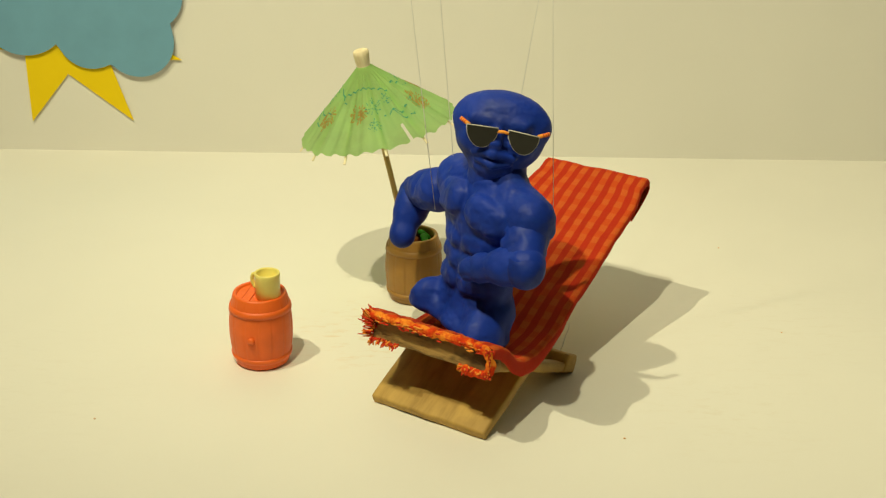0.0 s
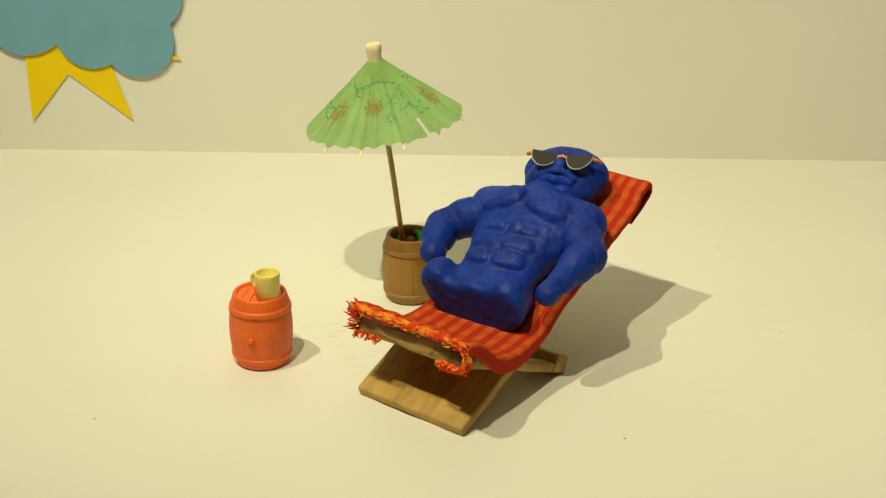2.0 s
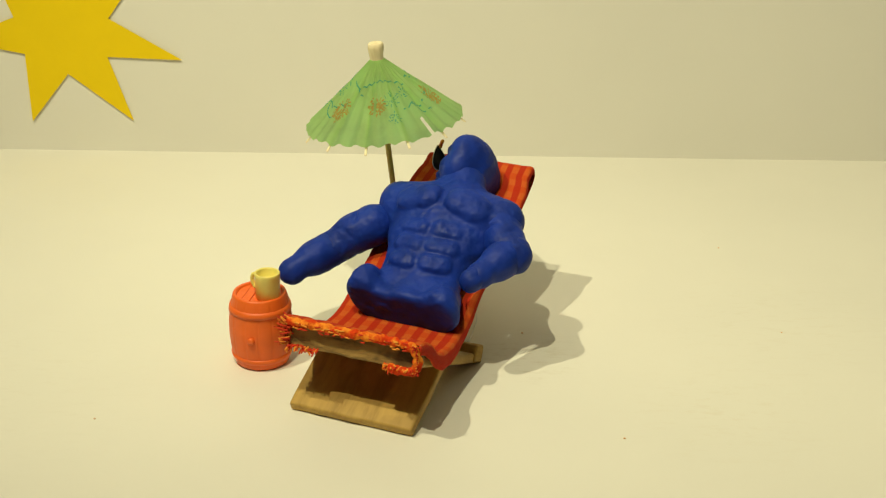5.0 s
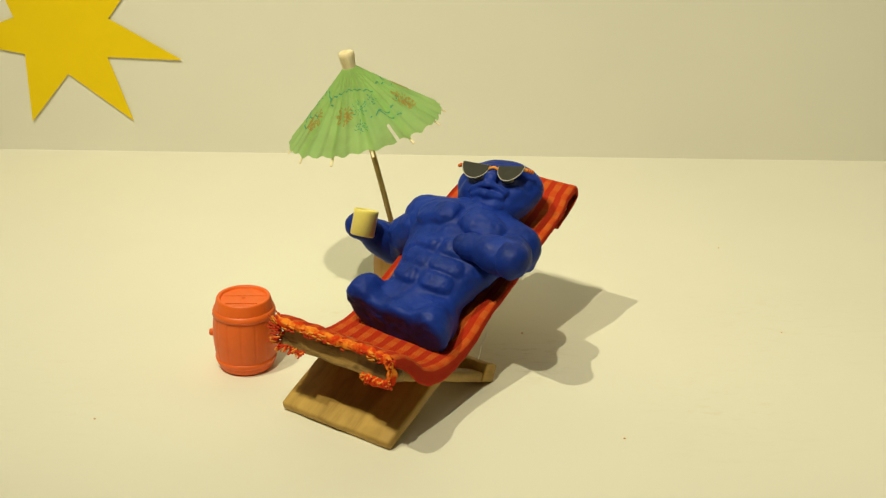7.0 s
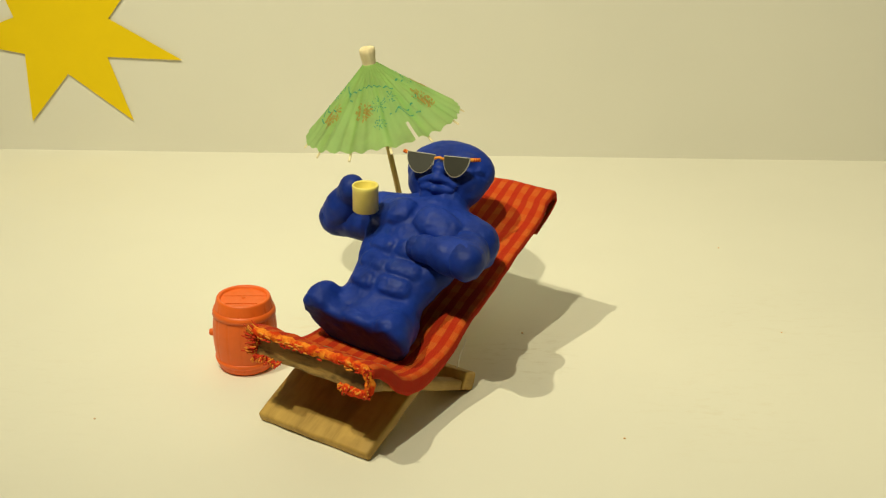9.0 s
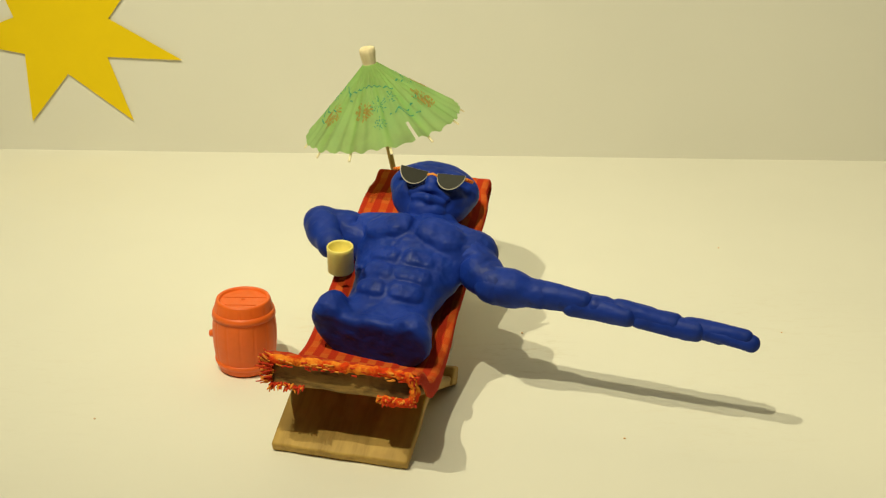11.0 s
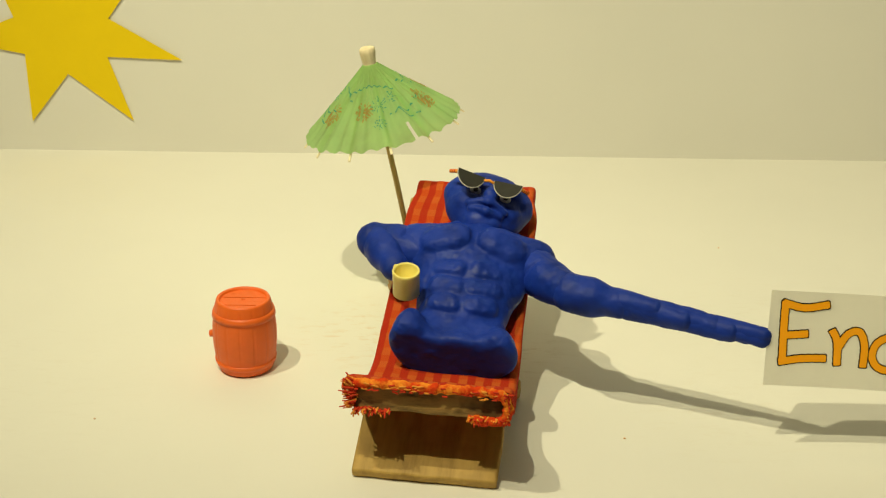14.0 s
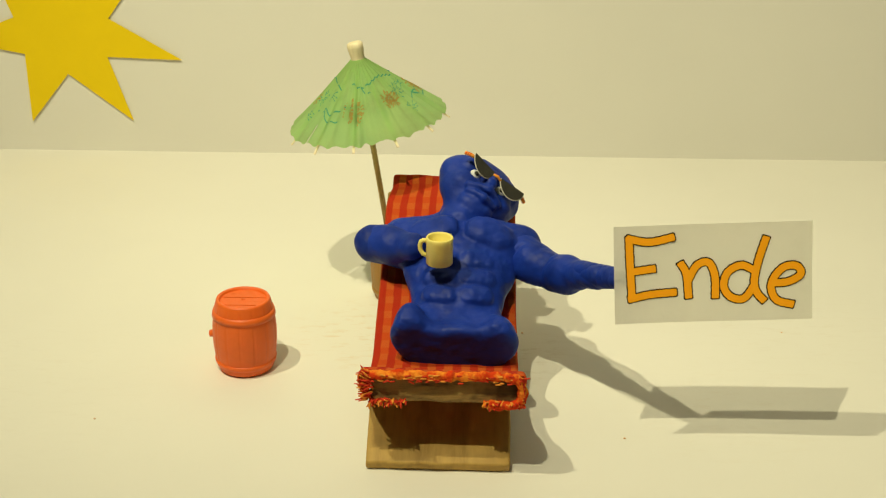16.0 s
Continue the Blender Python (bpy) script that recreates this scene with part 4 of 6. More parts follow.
def motions():
    """The animator's moves, pose by pose."""
    walk(CHAIR, [
        (0, P(-0.37, 43.17, 0.00, 0.0, -0.0, -32.9)), (0.5, P(-0.24, 43.13, 0.00, 0.0, -0.0, -31.6)), (1, P(-0.24, 43.13, 0.00, 0.0, -0.0, -31.6)),
        (1.5, P(-0.76, 43.44, 0.00, 0.0, -0.0, -35.8)), (2, P(-1.06, 43.57, 0.00, 0.0, -0.0, -37.5)), (2.5, P(-0.59, 43.23, 0.00, 0.0, -0.0, -31.6)),
        (3, P(-0.52, 43.19, 0.00, 0.0, -0.0, -29.0)), (3.5, P(-0.31, 43.06, 0.00, 0.0, -0.0, -26.6)), (4, P(-0.95, 42.66, 0.00, 0.0, -0.0, -20.0)),
        (4.2, P(-1.79, 42.86, 0.00, 0.0, -0.0, -21.9)), (4.6, P(-2.80, 42.90, 0.00, 0.0, -0.0, -22.1)), (5, P(-3.32, 42.94, 0.00, 0.0, -0.0, -22.2)),
        (5.4, P(-3.33, 42.98, 0.00, 0.0, -0.0, -22.4)), (5.9, P(-2.77, 43.03, 0.00, 0.0, -0.0, -22.7)),
        (6.3, P(-2.38, 43.07, 0.00, 0.0, -0.0, -22.9)), (6.5, P(-2.90, 43.04, 0.00, 0.0, -0.0, -31.2)), (7, P(-3.83, 42.43, 0.00, 0.0, -0.0, -34.5)),
        (7.5, P(-4.13, 42.46, 0.00, 0.0, -0.0, -37.2)), (8, P(-4.18, 42.36, 0.00, 0.0, -0.0, -33.8)), (8.5, P(-4.61, 42.06, 0.00, 0.0, -0.0, -36.0)),
        (9, P(-4.60, 41.64, 0.00, 0.0, -0.0, -33.4)), (9.2, P(-4.25, 41.44, 0.00, 0.0, -0.0, -31.7)), (9.8, P(-4.00, 41.05, 0.00, 0.0, -0.0, -26.0)),
        (10.2, P(-3.83, 40.79, 0.00, 0.0, -0.0, -22.2)), (10.7, P(-3.61, 40.47, 0.00, 0.0, -0.0, -17.5)),
        (11.3, P(-3.36, 40.08, 0.00, 0.0, -0.0, -11.8)), (11.5, P(-3.09, 39.84, 0.00, 0.0, -0.0, -18.4)),
        (12, P(-3.04, 39.80, 0.00, 0.0, -0.0, -16.6)), (12.5, P(-2.69, 39.68, 0.00, 0.0, -0.0, -15.2)), (13, P(-1.99, 39.45, 0.00, 0.0, -0.0, -11.9)),
        (13.5, P(-1.10, 39.18, 0.00, 0.0, -0.0, -7.3)), (14, P(-0.49, 38.95, 0.00, 0.0, -0.0, -8.1)), (14.5, P(0.34, 39.23, 0.00, 0.0, -0.0, -0.9)),
        (15, P(0.20, 39.51, 0.00, 0.0, -0.0, -0.2)), (15.5, P(-0.26, 39.73, 0.00, 0.0, -0.0, -3.6)), (16, P(-0.02, 39.78, 0.00, 0.0, -0.0, -1.3))])
    walk(FIGURE, [
        (0, P(1.49, 45.66, 3.32, -5.7, 2.9, -57.2)), (0.5, P(1.81, 46.22, 2.80, -29.9, -0.5, -39.4)), (1, P(2.33, 46.72, 2.94, -44.8, -5.9, -24.0)),
        (1.5, P(1.83, 47.09, 2.92, -58.6, -4.8, -36.3)), (2, P(1.65, 47.00, 2.90, -58.8, -4.2, -36.2)),
        (2.5, P(1.91, 46.83, 2.81, -50.9, -0.5, -31.3)), (3, P(1.88, 46.91, 2.69, -54.8, -1.0, -23.1)),
        (3.5, P(1.95, 46.78, 2.77, -52.2, -1.5, -25.1)), (4, P(1.10, 46.65, 2.71, -53.4, -0.2, -20.0)),
        (4.2, P(0.40, 46.81, 2.70, -53.4, -0.1, -22.1)), (4.6, P(-0.69, 46.84, 2.71, -54.1, 0.4, -22.8)),
        (5, P(-1.27, 46.88, 2.72, -54.9, 0.7, -23.5)), (5.4, P(-1.36, 46.91, 2.73, -55.6, 1.2, -24.2)),
        (5.9, P(-0.89, 46.95, 2.75, -56.6, 1.7, -25.0)), (6.3, P(-0.58, 46.98, 2.76, -60.3, 2.1, -25.8)),
        (6.5, P(-0.55, 46.63, 2.76, -60.3, 1.9, -33.6)), (7, P(-1.33, 45.68, 2.62, -56.0, 2.0, -37.5)),
        (7.5, P(-1.47, 45.53, 2.50, -48.4, 5.8, -39.4)), (8, P(-1.87, 45.42, 2.65, -51.0, 2.2, -34.0)),
        (8.5, P(-2.13, 44.94, 2.57, -53.1, 5.8, -31.2)), (9, P(-2.81, 44.73, 2.84, -50.8, 1.5, -35.5)),
        (9.2, P(-2.66, 44.55, 2.91, -51.6, 1.4, -33.7)), (9.8, P(-2.54, 44.36, 2.87, -54.9, 1.5, -29.6)),
        (10.2, P(-2.48, 44.23, 2.85, -57.0, 1.4, -26.9)), (10.7, P(-2.43, 44.04, 2.82, -59.7, 1.2, -23.7)),
        (11.3, P(-2.40, 43.79, 2.78, -63.1, 0.8, -19.8)), (11.5, P(-1.70, 43.44, 2.78, -63.1, 0.8, -26.4)),
        (12, P(-1.69, 43.43, 2.75, -62.4, 0.3, -24.3)), (12.5, P(-1.37, 43.33, 2.72, -61.8, -0.1, -22.6)),
        (13, P(-0.86, 43.27, 2.73, -61.5, 3.0, -15.6)), (13.5, P(-0.27, 43.17, 2.74, -61.3, 6.1, -7.1)), (14, P(0.46, 42.93, 2.71, -60.9, 4.2, -8.4)),
        (14.5, P(0.83, 43.21, 2.71, -60.3, 2.1, -1.7)), (15, P(0.64, 43.48, 2.72, -60.0, 2.1, -1.0)), (15.5, P(0.40, 43.67, 2.72, -59.7, 2.1, -4.4)),
        (16, P(0.48, 43.72, 2.71, -59.5, 2.0, -2.1))])
    walk(PIECES["head"], [
        (0, P(-0.08, -0.26, 6.03, -0.0, 0.0, 45.0)), (0.5, P(-0.29, 0.42, 6.13, -5.6, -1.0, 15.8)), (1, P(-0.39, 0.10, 5.65, 0.0, 5.0, 14.4)),
        (1.5, P(0.27, 0.19, 5.70, 4.2, -12.8, 13.5)), (2, P(0.30, 0.19, 5.80, 4.1, -11.1, 10.1)), (2.5, P(-0.08, 0.62, 5.79, 0.1, -7.2, -84.7)),
        (3, P(0.29, -0.21, 5.70, -4.8, -2.9, -97.4)), (3.5, P(-0.03, 0.04, 5.70, -1.9, -3.6, -96.6)), (4, P(-0.12, 0.07, 5.67, -1.3, -2.1, -107.9)),
        (4.2, P(-0.12, 0.06, 5.66, -1.4, -2.0, -103.9)), (4.6, P(-0.12, 0.17, 5.71, -0.4, -2.9, -101.5)), (5, P(-0.11, 0.29, 5.76, 0.5, -3.9, -99.2)),
        (5.4, P(-0.11, 0.41, 5.80, -1.2, -7.4, -81.5)), (5.9, P(0.02, 0.15, 5.82, -8.0, -13.5, -39.0)), (6.3, P(0.20, -0.07, 5.73, 4.9, -20.8, -4.4)),
        (6.5, P(0.25, -0.09, 5.87, 4.6, -20.4, 0.6)), (7, P(0.26, 0.01, 5.67, 0.7, -15.7, 4.7)), (7.5, P(-0.11, 0.45, 6.07, 3.6, -13.9, 4.8)),
        (8, P(-0.02, 0.06, 6.27, 15.3, -16.6, -0.2)), (8.5, P(-0.10, -0.58, 6.35, 17.4, -9.5, -5.0)), (9, P(-0.10, 0.11, 5.90, 12.1, -12.4, 6.6)),
        (9.2, P(-0.09, 0.10, 5.89, 12.2, -12.4, 6.5)), (9.8, P(-0.11, -0.01, 5.87, 10.5, -10.7, 7.6)), (10.2, P(-0.13, -0.07, 5.85, 9.5, -9.6, 8.3)),
        (10.7, P(-0.16, -0.15, 5.85, 8.2, -8.2, 9.3)), (11.3, P(-0.20, -0.22, 5.87, 6.6, -6.7, 10.5)), (11.5, P(-0.20, -0.22, 5.87, 6.6, -6.3, 10.9)),
        (12, P(-0.24, -0.19, 5.88, 6.3, -4.8, 12.1)), (12.5, P(-0.27, -0.15, 5.88, 6.0, -3.1, 13.2)), (13, P(-0.14, -0.16, 5.81, 6.4, -0.3, 9.6)),
        (13.5, P(-0.02, -0.18, 5.74, 7.0, 2.5, 5.8)), (14, P(-0.02, -0.14, 5.77, 6.8, 4.0, 8.7)), (14.5, P(0.13, -0.53, 5.94, 9.1, 15.0, 37.6)),
        (15, P(0.09, -0.50, 5.92, 9.3, 7.7, 45.5)), (15.5, P(0.08, -0.49, 5.88, 9.4, 7.9, 45.5)), (16, P(0.06, -0.47, 5.90, 8.4, 16.3, 28.5))])
    walk(GLASSES, [
        (0, P(2.08, 44.26, 11.02, 3.0, 6.1, -12.2)), (0.5, P(3.84, 48.63, 9.70, -32.0, 6.4, -25.0)), (1, P(3.49, 50.76, 8.75, -45.3, 7.8, -17.4)),
        (1.5, P(4.95, 51.44, 7.72, -63.7, 0.0, -18.4)), (2, P(4.89, 51.41, 7.68, -64.5, -1.3, -21.5)),
        (2.5, P(3.98, 52.79, 6.90, -16.7, -57.8, -112.2)), (3, P(3.49, 52.80, 6.93, -1.9, -56.7, -128.2)),
        (3.5, P(3.33, 52.72, 7.02, -0.2, -54.9, -128.8)), (4, P(2.05, 52.84, 6.67, 12.5, -51.6, -140.0)),
        (4.2, P(1.54, 52.92, 6.73, 7.5, -53.1, -135.8)), (4.6, P(0.57, 53.05, 6.61, 5.4, -55.5, -132.7)),
        (5, P(0.12, 53.20, 6.48, 3.4, -57.9, -129.8)), (5.4, P(0.14, 53.21, 6.58, -28.6, -61.5, -94.0)),
        (5.9, P(0.99, 52.79, 7.20, -75.9, -38.1, -35.4)), (6.3, P(1.57, 52.03, 7.52, -65.6, -11.8, -9.6)),
        (6.5, P(2.46, 51.34, 7.64, -64.5, -7.6, -15.5)), (7, P(1.96, 49.77, 7.72, -62.8, -3.0, -21.9)),
        (7.5, P(1.94, 49.14, 8.14, -35.5, 0.0, -25.9)), (8, P(0.71, 49.36, 8.56, -28.4, -8.3, -21.1)),
        (8.5, P(0.48, 48.64, 8.75, -28.0, -3.9, -26.5)), (9, P(-0.22, 48.42, 8.53, -29.9, -1.3, -21.8)),
        (9.2, P(-0.16, 48.39, 8.52, -30.7, -1.2, -19.9)), (9.8, P(-0.17, 48.61, 8.28, -41.0, 1.4, -16.5)),
        (10.2, P(-0.22, 48.75, 8.10, -47.9, 3.0, -14.4)), (10.7, P(-0.36, 48.92, 7.86, -56.6, 5.0, -11.9)),
        (11.3, P(-0.58, 49.08, 7.55, -67.1, 7.1, -9.0)), (11.5, P(0.73, 48.45, 7.56, -67.0, 7.5, -15.7)),
        (12, P(0.52, 48.51, 7.51, -66.8, 8.8, -14.5)), (12.5, P(0.67, 48.44, 7.46, -66.6, 10.0, -13.5)),
        (13, P(0.81, 48.43, 7.50, -66.5, 11.2, -10.7)), (13.5, P(0.91, 48.40, 7.53, -66.4, 12.4, -6.5)),
        (14, P(1.75, 48.23, 7.72, -66.3, 13.7, -7.7)), (14.5, P(2.58, 48.70, 7.47, -64.8, 48.8, 8.5)), (15, P(2.30, 49.03, 7.43, -53.2, 51.1, 25.7)),
        (15.5, P(2.39, 49.07, 7.42, -53.0, 51.1, 22.4)), (16, P(2.08, 49.06, 7.62, -66.9, 41.3, 1.7))])
    walk(PIECES["right_upper"], [
        (0, P(-3.93, 0.05, 3.74, -7.5, -114.2, 0.0)), (0.5, P(-2.21, -0.19, 4.56, -11.9, -94.2, 0.0)), (1, P(-1.88, -0.10, 4.75, 13.5, -127.5, 0.0)),
        (1.5, P(-1.80, -0.06, 4.67, 16.7, -106.0, 0.0)), (2, P(-2.25, -0.20, 4.53, -1.1, -121.5, 0.0)),
        (2.5, P(-2.57, -0.11, 4.34, -13.0, -119.2, 0.0)), (3, P(-2.25, -0.20, 4.53, -8.1, -114.8, 0.0)),
        (3.5, P(-2.30, -0.19, 4.51, -6.0, -108.3, 0.0)), (4, P(-2.46, -0.19, 4.49, -2.6, -101.6, 0.0)),
        (4.2, P(-2.93, -0.19, 4.25, -1.0, -111.4, 0.0)), (4.6, P(-3.07, -0.15, 4.07, -3.2, -118.1, 0.0)),
        (5, P(-3.06, -0.14, 3.66, -3.1, -135.8, 0.0)), (5.4, P(-3.07, -0.11, 3.71, -4.5, -133.9, 0.0)),
        (5.9, P(-2.45, -0.14, 4.45, -13.7, -111.3, 0.0)), (6.3, P(-2.21, -0.20, 4.54, -14.0, -110.9, 0.0)),
        (6.5, P(-2.27, -0.19, 4.52, -15.7, -107.3, 0.0)), (7, P(-2.36, -0.05, 4.42, -34.7, -117.7, 0.0)),
        (7.5, P(-2.79, -0.24, 4.31, 4.2, -108.1, 0.0)), (8, P(-2.49, -0.22, 4.46, 4.7, -98.3, 0.0)), (8.5, P(-2.20, -0.20, 4.50, 11.9, -63.8, 0.0)),
        (9, P(-2.20, -0.20, 4.50, 6.3, -103.5, 0.0)), (9.2, P(-2.20, -0.20, 4.50, 6.2, -101.7, 0.0)), (9.8, P(-2.13, -0.20, 4.53, -3.4, -86.1, 0.0)),
        (10.2, P(-2.20, -0.20, 4.54, 1.3, -84.7, 0.0)), (10.7, P(-2.22, -0.20, 4.54, 6.7, -83.4, 0.0)),
        (11.3, P(-2.32, -0.22, 4.55, 12.1, -84.5, 0.0)), (11.5, P(-2.50, -0.25, 4.55, 11.8, -88.3, 0.0)),
        (12, P(-2.45, -0.25, 4.55, 11.9, -85.7, 0.0)), (12.5, P(-2.38, -0.23, 4.56, 12.1, -83.1, 0.0)), (13, P(-2.22, -0.20, 4.54, 4.0, -79.5, 0.0)),
        (13.5, P(-2.11, -0.20, 4.51, -3.1, -77.5, 0.0)), (14, P(-2.16, -0.20, 4.53, 0.1, -79.0, 0.0)), (14.5, P(-1.87, -0.17, 4.49, 4.0, -80.2, 0.0)),
        (15, P(-1.50, -0.00, 4.66, 15.5, -97.0, 0.0)), (15.5, P(-1.60, -0.02, 4.62, 15.9, -94.4, 0.0)), (16, P(-1.64, -0.15, 4.46, 5.1, -85.9, 0.0))])
    walk(PIECES["right_lower"], [
        (0, P(-5.87, 0.33, 2.87, 150.7, -21.4, 0.0)), (0.5, P(-3.92, 0.17, 4.43, 139.9, -29.5, 3.6)), (1, P(-3.19, -0.50, 3.74, 48.6, 152.7, 0.0)),
        (1.5, P(-3.37, -0.55, 4.22, 151.3, -14.6, 4.6)), (2, P(-4.03, -0.16, 3.44, 163.8, -21.2, 3.5)),
        (2.5, P(-4.40, 0.37, 3.32, 159.6, -30.4, 4.5)), (3, P(-3.84, 0.05, 3.79, 170.3, -3.3, -2.4)), (3.5, P(-4.33, 0.03, 3.84, 171.9, 4.0, 0.2)),
        (4, P(-4.56, -0.09, 4.06, 173.3, 44.3, -1.4)), (4.2, P(-4.93, -0.15, 3.47, 173.2, 59.8, -2.6)),
        (4.6, P(-4.96, -0.03, 3.06, 169.4, 39.5, -2.2)), (5, P(-4.56, -0.02, 2.12, 166.3, 31.7, -2.4)),
        (5.4, P(-4.61, 0.06, 2.22, 165.1, 29.4, -3.0)), (5.9, P(-4.40, 0.37, 3.69, 165.0, 31.1, -4.4)),
        (6.3, P(-4.09, 0.30, 3.83, 169.0, 40.6, -4.8)), (6.5, P(-4.25, 0.39, 3.91, 162.2, 40.9, -4.8)), (7, P(-3.75, 1.04, 3.69, 113.1, 57.7, -11.6)),
        (7.5, P(-4.38, -0.62, 3.66, 26.0, 87.4, 0.0)), (8, P(-4.16, -0.62, 4.13, 25.6, 93.0, 0.0)), (8.5, P(-3.29, -0.91, 5.48, 26.7, 76.6, 0.0)),
        (9, P(-3.95, -0.40, 4.08, 50.1, 49.8, 0.0)), (9.2, P(-3.99, -0.40, 4.13, 51.1, 50.2, 0.0)), (9.8, P(-3.82, -0.10, 4.65, 135.7, -63.7, 3.2)),
        (10.2, P(-4.05, -0.24, 4.71, 144.2, -53.7, 1.9)), (10.7, P(-4.25, -0.44, 4.77, 153.9, -43.9, 1.6)),
        (11.3, P(-4.41, -0.67, 4.75, 164.2, -35.3, 1.8)), (11.5, P(-4.60, -0.69, 4.61, 164.6, -40.5, 1.6)),
        (12, P(-4.55, -0.69, 4.71, 164.1, -39.3, 2.3)), (12.5, P(-4.47, -0.68, 4.81, 163.4, -37.1, 3.0)),
        (13, P(-4.19, -0.34, 4.90, 162.9, -36.1, -1.7)), (13.5, P(-3.77, -0.11, 4.88, 164.0, -32.7, -6.3)),
        (14, P(-3.83, -0.20, 4.85, 163.1, -32.2, -4.0)), (14.5, P(-3.54, -0.29, 4.78, 162.2, -31.1, -1.7)),
        (15, P(-3.13, -0.46, 4.46, 149.9, -48.2, -1.8)), (15.5, P(-3.23, -0.49, 4.49, 147.0, -55.3, -1.6)),
        (16, P(-3.33, -0.30, 4.58, 31.4, 117.1, 0.0))])
    walk(PIECES["left_upper"], [
        (0, P(2.14, -0.13, 4.59, 26.8, 127.8, 0.0)), (0.5, P(2.20, -0.20, 4.50, 34.5, 136.9, 0.0)), (1, P(2.20, -0.20, 4.50, 37.4, 142.2, 0.0)),
        (1.5, P(2.23, -0.21, 4.48, 21.4, 133.2, 0.0)), (2, P(2.14, -0.17, 4.66, 6.6, 137.7, 0.0)), (2.5, P(2.01, -0.20, 4.84, -1.2, 142.0, 0.0)),
        (3, P(2.24, -0.20, 4.54, 17.2, 144.7, 0.0)), (3.5, P(2.23, -0.19, 4.56, 8.8, 142.9, 0.0)), (4, P(2.24, -0.20, 4.54, 12.0, 145.5, 0.0)),
        (4.2, P(2.24, -0.20, 4.54, 11.9, 144.3, 0.0)), (4.6, P(2.23, -0.20, 4.54, 10.9, 140.3, 0.0)), (5, P(2.20, -0.19, 4.58, 10.0, 137.0, 0.0)),
        (5.4, P(2.10, -0.17, 4.67, 8.6, 133.2, 0.0)), (5.9, P(1.93, -0.14, 4.80, 6.6, 129.2, 0.0)), (6.3, P(1.84, -0.07, 4.83, 14.1, 124.4, 0.0)),
        (6.5, P(2.20, -0.20, 4.50, 32.7, 141.5, 0.0)), (7, P(2.20, -0.20, 4.50, 44.2, 131.4, 0.0)), (7.5, P(2.19, -0.19, 4.50, 45.2, 118.5, 0.0)),
        (8, P(2.20, -0.20, 4.50, 43.5, 127.5, 0.0)), (8.5, P(2.18, -0.18, 4.51, 46.0, 130.8, 0.0)), (9, P(2.20, -0.20, 4.50, 43.9, 135.6, 0.0)),
        (9.2, P(2.20, -0.20, 4.50, 43.8, 139.3, 0.0)), (9.8, P(1.87, -0.20, 4.89, -0.8, 131.7, 0.0)), (10.2, P(1.93, -0.20, 4.81, -0.7, 129.8, 0.0)),
        (10.7, P(2.03, -0.20, 4.71, -1.5, 126.7, 0.0)), (11.3, P(2.25, -0.20, 4.53, 11.0, 128.1, 0.0)),
        (11.5, P(2.25, -0.20, 4.53, 10.6, 121.7, 0.0)), (12, P(2.25, -0.21, 4.52, 9.2, 124.6, 0.0)), (12.5, P(2.25, -0.21, 4.52, 8.6, 126.6, 0.0)),
        (13, P(2.37, -0.25, 4.43, 16.3, 126.4, 0.0)), (13.5, P(2.56, -0.37, 4.28, 23.2, 127.8, 0.0)), (14, P(2.41, -0.28, 4.39, 20.9, 129.7, 0.0)),
        (14.5, P(2.43, -0.27, 4.40, 16.7, 123.1, 0.0)), (15, P(2.51, -0.29, 4.38, 16.7, 119.6, 0.0)), (15.5, P(2.24, -0.20, 4.54, 19.6, 131.7, 0.0)),
        (16, P(2.25, -0.20, 4.53, 19.8, 130.7, 0.0))])
